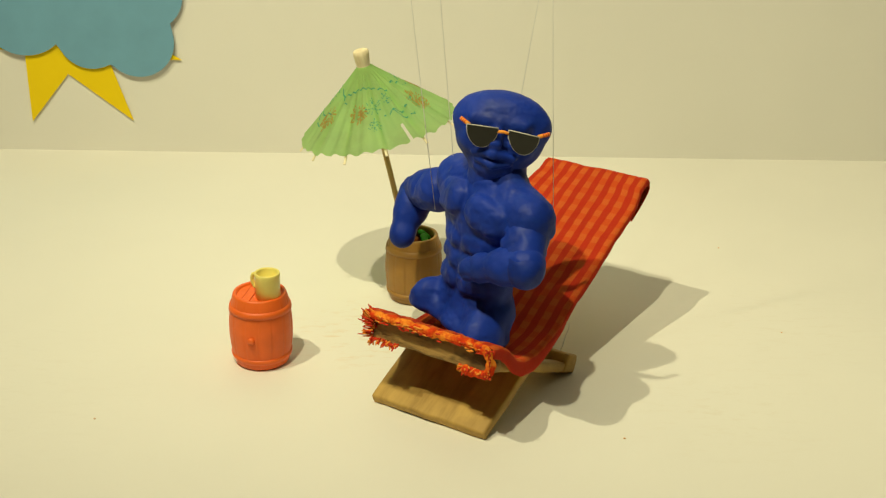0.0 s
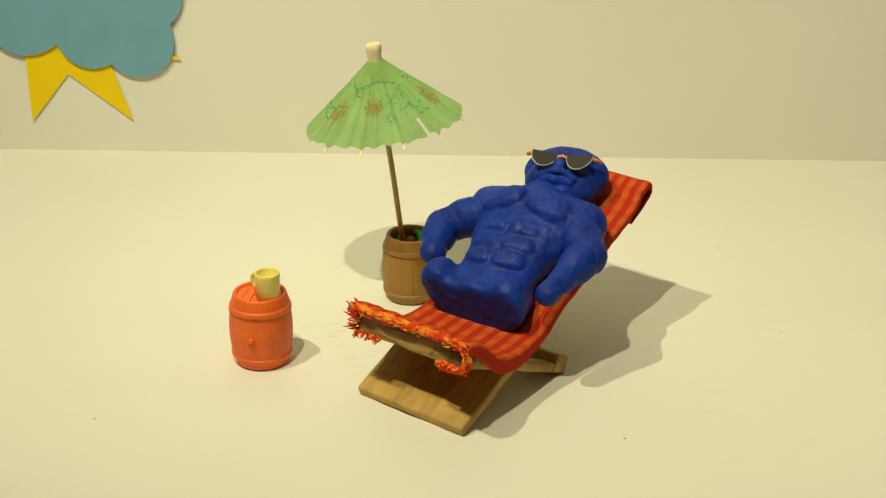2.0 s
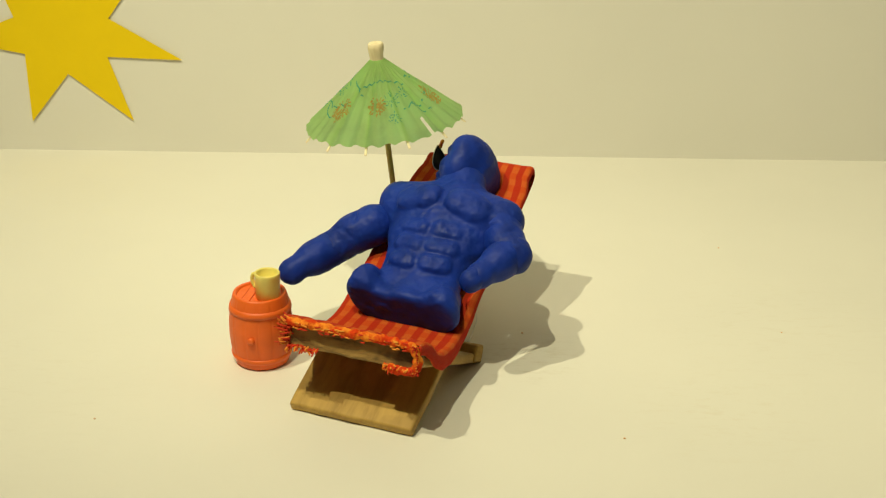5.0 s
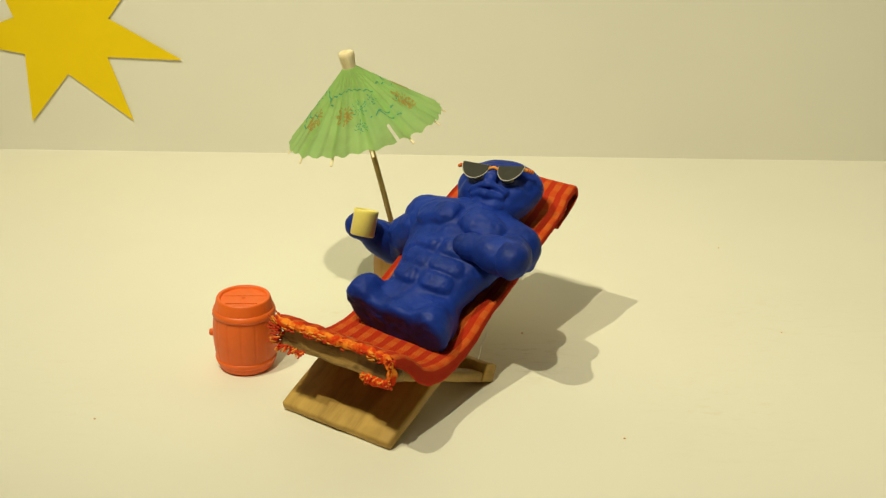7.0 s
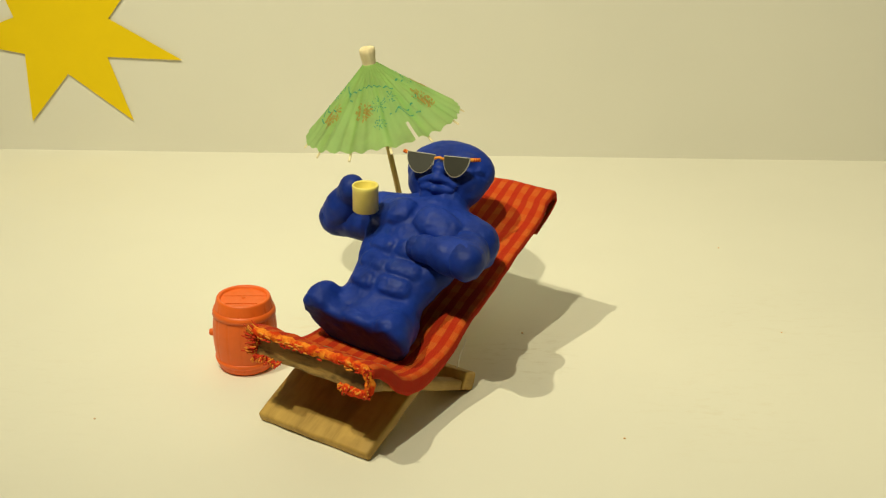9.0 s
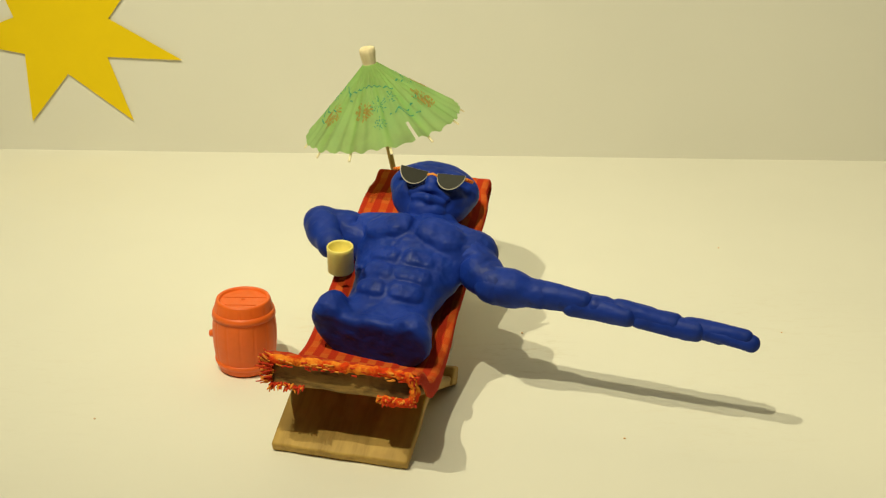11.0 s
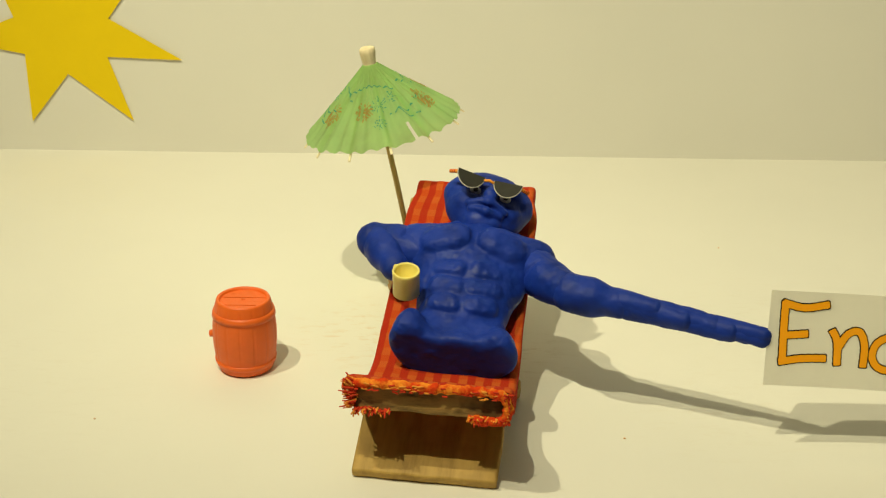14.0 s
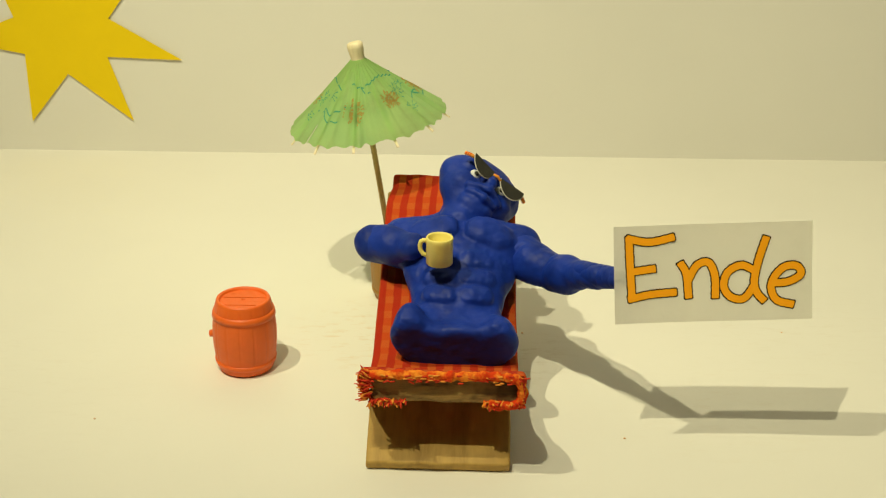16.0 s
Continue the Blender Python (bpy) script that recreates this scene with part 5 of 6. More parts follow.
    walk(PIECES["left_lower"], [
        (0, P(3.34, -0.90, 3.66, 21.6, -114.5, 0.0)), (0.5, P(3.20, -1.20, 3.44, 3.6, -94.1, 0.0)), (1, P(3.08, -1.30, 3.36, 7.6, -74.9, 0.0)),
        (1.5, P(3.68, -1.00, 3.11, 9.6, -98.5, 0.0)), (2, P(3.28, -0.37, 3.41, 165.8, 5.8, 2.9)), (2.5, P(3.06, -0.16, 3.50, 161.3, 3.3, -0.1)),
        (3, P(3.40, -0.82, 2.90, 165.6, 13.4, -2.8)), (3.5, P(3.27, -0.46, 3.18, 164.5, 10.2, -0.1)), (4, P(3.26, -0.58, 3.05, 165.6, 11.4, -0.2)),
        (4.2, P(3.30, -0.58, 3.06, 166.0, 10.5, -0.2)), (4.6, P(3.34, -0.53, 3.21, 162.8, 15.8, -0.7)), (5, P(3.34, -0.48, 3.36, 159.3, 23.7, -1.7)),
        (5.4, P(3.33, -0.42, 3.52, 155.3, 34.5, -3.7)), (5.9, P(3.24, -0.34, 3.73, 149.4, 51.9, -8.8)),
        (6.3, P(3.20, -0.48, 3.90, 147.8, 67.3, -12.1)), (6.5, P(3.27, -1.30, 3.16, 3.3, -86.5, 0.0)), (7, P(3.13, -1.40, 3.68, 1.0, -92.2, 0.0)),
        (7.5, P(3.25, -1.40, 3.93, 1.0, -102.1, 0.0)), (8, P(3.20, -1.40, 3.73, 1.0, -99.2, 0.0)), (8.5, P(3.08, -1.40, 3.74, 1.0, -96.1, 0.0)),
        (9, P(3.07, -1.40, 3.61, 0.9, -93.0, 0.0)), (9.2, P(3.02, -1.40, 3.55, 0.9, -91.9, 0.0)), (9.8, P(3.14, -0.18, 3.76, 20.1, -82.0, 172.1)),
        (10.2, P(3.24, -0.18, 3.72, 12.3, -84.1, 177.4)), (10.7, P(3.39, -0.16, 3.69, -5.8, -86.7, -167.4)),
        (11.3, P(3.77, -0.58, 3.33, -42.3, -87.4, -131.4)), (11.5, P(3.96, -0.58, 3.47, -19.5, -85.5, -152.8)),
        (12, P(3.94, -0.54, 3.36, -32.9, -87.7, -137.2)), (12.5, P(3.87, -0.51, 3.32, -29.2, -88.4, -137.3)),
        (13, P(4.03, -0.85, 3.21, -148.7, -87.3, -25.5)), (13.5, P(4.12, -1.22, 3.07, -171.6, -81.4, -14.1)),
        (14, P(3.95, -1.05, 3.11, -177.9, -79.5, -8.2)), (14.5, P(4.16, -0.89, 3.28, 158.4, -60.8, -2.3)),
        (15, P(4.30, -0.91, 3.36, 139.6, -48.2, -1.8)), (15.5, P(3.75, -0.92, 3.19, 136.3, -45.3, -1.6)),
        (16, P(3.78, -0.93, 3.21, 133.2, -39.7, -1.4))])
    walk(PIECES["roll_0"], [
        (0, P(3.09, -1.01, 3.55, 21.6, -114.5, 0.0)), (0.5, P(3.10, -1.21, 3.43, 3.6, -94.1, 0.0)), (1, P(2.99, -1.31, 3.39, 7.6, -74.9, 0.0)),
        (1.5, P(3.59, -1.02, 3.09, 9.6, -98.5, 0.0)), (2, P(3.22, -0.53, 2.80, 165.8, 5.6, 2.9)), (2.5, P(3.03, -0.36, 2.91, 161.3, 3.1, -0.1)),
        (3, P(3.33, -0.89, 2.62, 165.6, 13.3, -2.8)), (3.5, P(3.22, -0.54, 2.90, 164.5, 10.1, -0.1)), (4, P(3.20, -0.66, 2.77, 165.6, 11.3, -0.2)),
        (4.2, P(3.20, -0.71, 2.58, 166.0, 10.4, -0.2)), (4.6, P(3.26, -0.62, 2.93, 162.8, 15.8, -0.7)), (5, P(3.23, -0.58, 3.09, 159.3, 23.7, -1.7)),
        (5.4, P(3.18, -0.54, 3.30, 155.3, 34.5, -3.7)), (5.9, P(3.02, -0.46, 3.56, 149.4, 51.9, -8.8)),
        (6.3, P(2.94, -0.59, 3.79, 147.8, 67.3, -12.1)), (6.5, P(3.17, -1.31, 3.17, 3.3, -86.5, 0.0)), (7, P(3.03, -1.40, 3.68, 1.0, -92.2, 0.0)),
        (7.5, P(3.15, -1.40, 3.91, 1.0, -102.1, 0.0)), (8, P(3.10, -1.40, 3.72, 1.0, -99.2, 0.0)), (8.5, P(2.98, -1.40, 3.73, 1.0, -96.1, 0.0)),
        (9, P(2.97, -1.40, 3.60, 0.9, -93.0, 0.0)), (9.2, P(2.92, -1.40, 3.55, 0.9, -91.9, 0.0)), (9.8, P(3.43, -0.11, 3.80, 20.0, -82.0, 172.1)),
        (10.2, P(4.03, -0.06, 3.80, 11.1, -83.5, 178.5)), (10.7, P(4.62, -0.05, 3.76, -3.8, -85.1, -169.3)),
        (11.3, P(5.36, -0.47, 3.38, -23.9, -85.7, -149.7)), (11.5, P(5.67, -0.41, 3.60, -13.6, -83.6, -158.8)),
        (12, P(5.80, -0.28, 3.43, -17.5, -85.9, -152.6)), (12.5, P(5.55, -0.17, 3.36, -13.0, -86.5, -153.4)),
        (13, P(5.60, -0.76, 3.14, -103.4, -88.6, -70.8)), (13.5, P(5.37, -1.40, 2.87, -169.7, -83.0, -16.0)),
        (14, P(5.04, -1.21, 2.91, -177.6, -80.8, -8.5)), (14.5, P(4.88, -1.28, 2.86, 157.8, -61.6, -1.6)),
        (15, P(4.75, -1.48, 2.94, 139.1, -48.7, -1.1)), (15.5, P(4.12, -1.49, 2.80, 135.9, -45.7, -1.0)),
        (16, P(4.11, -1.54, 2.80, 132.8, -40.1, -0.8))])
    walk(PIECES["roll_1"], [
        (0, P(3.09, -1.01, 3.55, 21.6, -114.5, 0.0)), (0.5, P(3.10, -1.21, 3.43, 3.6, -94.1, 0.0)), (1, P(2.99, -1.31, 3.39, 7.6, -74.9, 0.0)),
        (1.5, P(3.59, -1.02, 3.09, 9.6, -98.5, 0.0)), (2, P(3.22, -0.54, 2.72, 165.9, 5.9, 2.9)), (2.5, P(3.03, -0.38, 2.85, 161.4, 3.3, -0.1)),
        (3, P(3.33, -0.89, 2.62, 165.7, 13.4, -2.8)), (3.5, P(3.22, -0.54, 2.90, 164.6, 10.2, -0.1)), (4, P(3.20, -0.66, 2.76, 165.7, 11.5, -0.2)),
        (4.2, P(3.21, -0.71, 2.58, 166.1, 10.6, -0.2)), (4.6, P(3.26, -0.62, 2.93, 162.9, 15.8, -0.7)), (5, P(3.23, -0.58, 3.09, 159.3, 23.7, -1.7)),
        (5.4, P(3.18, -0.54, 3.30, 155.3, 34.5, -3.7)), (5.9, P(3.02, -0.46, 3.56, 149.4, 51.9, -8.8)),
        (6.3, P(2.94, -0.59, 3.79, 147.8, 67.3, -12.1)), (6.5, P(3.17, -1.31, 3.17, 3.3, -86.5, 0.0)), (7, P(3.03, -1.40, 3.68, 1.0, -92.2, 0.0)),
        (7.5, P(3.15, -1.40, 3.91, 1.0, -102.1, 0.0)), (8, P(3.10, -1.40, 3.72, 1.0, -99.2, 0.0)), (8.5, P(2.98, -1.40, 3.73, 1.0, -96.1, 0.0)),
        (9, P(2.97, -1.40, 3.60, 0.9, -93.0, 0.0)), (9.2, P(2.92, -1.40, 3.55, 0.9, -91.9, 0.0)), (9.8, P(3.43, -0.11, 3.80, 20.1, -82.0, 172.1)),
        (10.2, P(4.28, -0.00, 3.84, 13.1, -84.3, 177.0)), (10.7, P(5.29, 0.08, 3.84, -5.7, -87.2, -166.5)),
        (11.3, P(6.37, -0.30, 3.46, -53.6, -87.9, -118.7)), (11.5, P(6.81, -0.19, 3.73, -20.8, -86.1, -150.1)),
        (12, P(7.11, 0.01, 3.51, -41.9, -88.3, -126.8)), (12.5, P(6.66, 0.16, 3.44, -42.7, -88.9, -122.4)),
        (13, P(6.60, -0.59, 3.16, -153.2, -86.8, -19.7)), (13.5, P(6.09, -1.41, 2.81, -171.1, -80.8, -13.5)),
        (14, P(5.61, -1.22, 2.84, -177.1, -79.1, -8.0)), (14.5, P(5.21, -1.40, 2.70, 159.1, -60.5, -2.4)),
        (15, P(4.94, -1.66, 2.80, 140.1, -48.0, -1.9)), (15.5, P(4.26, -1.64, 2.67, 136.8, -45.2, -1.7)),
        (16, P(4.23, -1.71, 2.65, 133.6, -39.6, -1.6))])
    walk(PIECES["roll_2"], [
        (0, P(3.09, -1.01, 3.55, 21.6, -114.5, 0.0)), (0.5, P(3.10, -1.21, 3.43, 3.6, -94.1, 0.0)), (1, P(2.99, -1.31, 3.39, 7.6, -74.9, 0.0)),
        (1.5, P(3.59, -1.02, 3.09, 9.6, -98.5, 0.0)), (2, P(3.21, -0.55, 2.66, 165.6, 6.0, 2.9)), (2.5, P(3.02, -0.37, 2.85, 161.1, 3.4, -0.2)),
        (3, P(3.33, -0.88, 2.62, 165.5, 13.5, -2.8)), (3.5, P(3.22, -0.53, 2.90, 164.4, 10.3, -0.1)), (4, P(3.20, -0.65, 2.77, 165.5, 11.5, -0.2)),
        (4.2, P(3.20, -0.70, 2.58, 165.9, 10.6, -0.2)), (4.6, P(3.26, -0.62, 2.93, 162.8, 15.9, -0.7)), (5, P(3.23, -0.58, 3.09, 159.3, 23.7, -1.7)),
        (5.4, P(3.18, -0.54, 3.30, 155.3, 34.5, -3.7)), (5.9, P(3.02, -0.46, 3.56, 149.4, 51.9, -8.8)),
        (6.3, P(2.94, -0.59, 3.79, 147.8, 67.3, -12.1)), (6.5, P(3.17, -1.31, 3.17, 3.3, -86.5, 0.0)), (7, P(3.03, -1.40, 3.68, 1.0, -92.2, 0.0)),
        (7.5, P(3.15, -1.40, 3.91, 1.0, -102.1, 0.0)), (8, P(3.10, -1.40, 3.72, 1.0, -99.2, 0.0)), (8.5, P(2.98, -1.40, 3.73, 1.0, -96.1, 0.0)),
        (9, P(2.97, -1.40, 3.60, 0.9, -93.0, 0.0)), (9.2, P(2.92, -1.40, 3.55, 0.9, -91.9, 0.0)), (9.8, P(3.43, -0.11, 3.80, 20.0, -82.0, 172.0)),
        (10.2, P(4.53, 0.07, 3.83, 12.6, -84.5, 176.5)), (10.7, P(5.97, 0.20, 3.80, -11.2, -87.9, -163.5)),
        (11.3, P(7.39, -0.13, 3.39, -82.1, -88.2, -93.4)), (11.5, P(7.98, 0.02, 3.72, -32.6, -86.9, -141.7)),
        (12, P(8.41, 0.29, 3.45, -78.7, -88.7, -93.4)), (12.5, P(7.78, 0.49, 3.37, -101.0, -89.1, -67.6)),
        (13, P(7.60, -0.43, 3.01, -161.5, -85.8, -14.7)), (13.5, P(6.80, -1.44, 2.61, -174.1, -80.1, -13.2)),
        (14, P(6.16, -1.25, 2.67, -179.2, -78.5, -8.1)), (14.5, P(5.49, -1.54, 2.50, 158.0, -60.2, -2.8)),
        (15, P(5.09, -1.84, 2.61, 139.3, -47.8, -2.3)), (15.5, P(4.36, -1.79, 2.53, 136.0, -45.0, -2.0)),
        (16, P(4.32, -1.88, 2.49, 132.8, -39.4, -1.8))])
    walk(PIECES["roll_3"], [
        (0, P(3.09, -1.01, 3.55, 21.6, -114.5, 0.0)), (0.5, P(3.10, -1.21, 3.43, 3.6, -94.1, 0.0)), (1, P(2.99, -1.31, 3.39, 7.6, -74.9, 0.0)),
        (1.5, P(3.59, -1.02, 3.09, 9.6, -98.5, 0.0)), (2, P(3.21, -0.56, 2.66, 165.9, 5.7, 2.9)), (2.5, P(3.03, -0.38, 2.85, 161.4, 3.1, -0.1)),
        (3, P(3.33, -0.89, 2.62, 165.7, 13.3, -2.8)), (3.5, P(3.22, -0.54, 2.90, 164.6, 10.1, -0.1)), (4, P(3.20, -0.66, 2.77, 165.7, 11.4, -0.2)),
        (4.2, P(3.20, -0.71, 2.58, 166.1, 10.4, -0.2)), (4.6, P(3.26, -0.62, 2.93, 162.9, 15.8, -0.7)), (5, P(3.23, -0.58, 3.09, 159.3, 23.7, -1.7)),
        (5.4, P(3.18, -0.54, 3.30, 155.3, 34.5, -3.7)), (5.9, P(3.02, -0.46, 3.56, 149.4, 51.9, -8.8)),
        (6.3, P(2.94, -0.59, 3.79, 147.8, 67.3, -12.1)), (6.5, P(3.17, -1.31, 3.17, 3.3, -86.5, 0.0)), (7, P(3.03, -1.40, 3.68, 1.0, -92.2, 0.0)),
        (7.5, P(3.15, -1.40, 3.91, 1.0, -102.1, 0.0)), (8, P(3.10, -1.40, 3.72, 1.0, -99.2, 0.0)), (8.5, P(2.98, -1.40, 3.73, 1.0, -96.1, 0.0)),
        (9, P(2.97, -1.40, 3.60, 0.9, -93.0, 0.0)), (9.2, P(2.92, -1.40, 3.55, 0.9, -91.9, 0.0)), (9.8, P(3.43, -0.11, 3.80, 20.0, -82.0, 172.1)),
        (10.2, P(4.78, 0.08, 3.88, 11.7, -83.6, 178.4)), (10.7, P(6.66, 0.22, 3.90, -3.2, -85.4, -168.7)),
        (11.3, P(8.43, -0.09, 3.50, -25.4, -86.1, -146.7)), (11.5, P(9.14, 0.09, 3.88, -13.0, -83.9, -157.7)),
        (12, P(9.74, 0.44, 3.58, -17.9, -86.2, -150.6)), (12.5, P(8.92, 0.67, 3.46, -13.4, -86.7, -151.5)),
        (13, P(8.63, -0.42, 3.05, -112.3, -88.4, -60.4)), (13.5, P(7.51, -1.57, 2.57, -168.6, -82.7, -15.8)),
        (14, P(6.72, -1.36, 2.61, -176.5, -80.6, -8.5)), (14.5, P(5.78, -1.71, 2.36, 158.6, -61.4, -1.7)),
        (15, P(5.25, -2.07, 2.50, 139.6, -48.6, -1.2)), (15.5, P(4.48, -1.97, 2.44, 136.4, -45.6, -1.1)),
        (16, P(4.44, -2.09, 2.39, 133.3, -40.0, -0.9))])
    walk(PIECES["roll_4"], [
        (0, P(3.09, -1.01, 3.55, 21.6, -114.5, 0.0)), (0.5, P(3.10, -1.21, 3.43, 3.6, -94.1, 0.0)), (1, P(2.99, -1.31, 3.39, 7.6, -74.9, 0.0)),
        (1.5, P(3.59, -1.02, 3.09, 9.6, -98.5, 0.0)), (2, P(3.21, -0.56, 2.66, 165.7, 5.8, 2.9)), (2.5, P(3.03, -0.38, 2.85, 161.3, 3.2, -0.1)),
        (3, P(3.33, -0.89, 2.62, 165.6, 13.4, -2.8)), (3.5, P(3.22, -0.54, 2.90, 164.5, 10.1, -0.1)), (4, P(3.20, -0.66, 2.77, 165.6, 11.4, -0.2)),
        (4.2, P(3.20, -0.71, 2.58, 166.0, 10.5, -0.2)), (4.6, P(3.26, -0.62, 2.93, 162.8, 15.8, -0.7)), (5, P(3.23, -0.58, 3.09, 159.3, 23.7, -1.7)),
        (5.4, P(3.18, -0.54, 3.30, 155.3, 34.5, -3.7)), (5.9, P(3.02, -0.46, 3.56, 149.4, 51.9, -8.8)),
        (6.3, P(2.94, -0.59, 3.79, 147.8, 67.3, -12.1)), (6.5, P(3.17, -1.31, 3.17, 3.3, -86.5, 0.0)), (7, P(3.03, -1.40, 3.68, 1.0, -92.2, 0.0)),
        (7.5, P(3.15, -1.40, 3.91, 1.0, -102.1, 0.0)), (8, P(3.10, -1.40, 3.72, 1.0, -99.2, 0.0)), (8.5, P(2.98, -1.40, 3.73, 1.0, -96.1, 0.0)),
        (9, P(2.97, -1.40, 3.60, 0.9, -93.0, 0.0)), (9.2, P(2.92, -1.40, 3.55, 0.9, -91.9, 0.0)), (9.8, P(3.43, -0.11, 3.80, 20.0, -82.0, 172.1)),
        (10.2, P(5.03, 0.12, 3.91, 11.9, -83.9, 177.7)), (10.7, P(7.35, 0.28, 3.95, -5.3, -86.3, -168.1)),
        (11.3, P(9.46, -0.01, 3.55, -36.1, -87.0, -137.9)), (11.5, P(10.30, 0.22, 3.98, -17.9, -85.0, -154.8)),
        (12, P(11.06, 0.64, 3.63, -27.4, -87.3, -143.0)), (12.5, P(10.05, 0.91, 3.51, -22.8, -87.9, -144.2)),
        (13, P(9.64, -0.34, 3.02, -142.5, -87.7, -32.1)), (13.5, P(8.22, -1.67, 2.48, -171.5, -81.8, -14.5)),
        (14, P(7.28, -1.43, 2.52, -178.0, -79.9, -8.2)), (14.5, P(6.08, -1.88, 2.19, 158.1, -61.0, -2.1)),
        (15, P(5.41, -2.27, 2.35, 139.3, -48.3, -1.6)), (15.5, P(4.60, -2.15, 2.33, 136.1, -45.4, -1.5)),
        (16, P(4.54, -2.29, 2.26, 133.0, -39.8, -1.3))])
    walk(PIECES["roll_5"], [
        (0, P(3.09, -1.01, 3.55, 21.6, -114.5, 0.0)), (0.5, P(3.10, -1.21, 3.43, 3.6, -94.1, 0.0)), (1, P(2.99, -1.31, 3.39, 7.6, -74.9, 0.0)),
        (1.5, P(3.59, -1.02, 3.09, 9.6, -98.5, 0.0)), (2, P(3.21, -0.55, 2.66, 165.7, 6.0, 2.9)), (2.5, P(3.02, -0.37, 2.85, 161.2, 3.5, -0.2)),
        (3, P(3.33, -0.89, 2.62, 165.5, 13.5, -2.8)), (3.5, P(3.21, -0.53, 2.90, 164.5, 10.3, -0.1)), (4, P(3.20, -0.65, 2.77, 165.5, 11.5, -0.2)),
        (4.2, P(3.20, -0.70, 2.58, 166.0, 10.6, -0.2)), (4.6, P(3.26, -0.62, 2.93, 162.8, 15.9, -0.7)), (5, P(3.23, -0.58, 3.09, 159.3, 23.7, -1.7)),
        (5.4, P(3.18, -0.54, 3.30, 155.3, 34.5, -3.7)), (5.9, P(3.02, -0.46, 3.56, 149.4, 51.9, -8.8)),
        (6.3, P(2.94, -0.59, 3.79, 147.8, 67.3, -12.1)), (6.5, P(3.17, -1.31, 3.17, 3.3, -86.5, 0.0)), (7, P(3.03, -1.40, 3.68, 1.0, -92.2, 0.0)),
        (7.5, P(3.15, -1.40, 3.91, 1.0, -102.1, 0.0)), (8, P(3.10, -1.40, 3.72, 1.0, -99.2, 0.0)), (8.5, P(2.98, -1.40, 3.73, 1.0, -96.1, 0.0)),
        (9, P(2.97, -1.40, 3.60, 0.9, -93.0, 0.0)), (9.2, P(2.92, -1.40, 3.55, 0.9, -91.9, 0.0)), (9.8, P(3.43, -0.11, 3.80, 20.0, -82.0, 172.0)),
        (10.2, P(5.28, 0.18, 3.92, 13.2, -84.6, 176.2)), (10.7, P(8.02, 0.43, 3.92, -11.8, -88.2, -162.1)),
        (11.3, P(10.48, 0.20, 3.49, -94.0, -88.2, -80.7)), (11.5, P(11.46, 0.47, 3.97, -35.8, -87.3, -137.5)),
        (12, P(12.36, 0.96, 3.58, -95.4, -88.7, -75.7)), (12.5, P(11.16, 1.27, 3.45, -123.8, -89.0, -43.8)),
        (13, P(10.64, -0.14, 2.89, -162.5, -85.4, -12.7)), (13.5, P(8.93, -1.67, 2.29, -173.8, -79.7, -12.9)),
        (14, P(7.83, -1.43, 2.35, -178.7, -78.3, -8.0)), (14.5, P(6.37, -1.99, 1.98, 158.5, -60.0, -2.9)),
        (15, P(5.57, -2.44, 2.16, 139.7, -47.7, -2.4)), (15.5, P(4.71, -2.29, 2.18, 136.3, -44.9, -2.1)),
        (16, P(4.63, -2.45, 2.10, 133.2, -39.3, -1.9))])
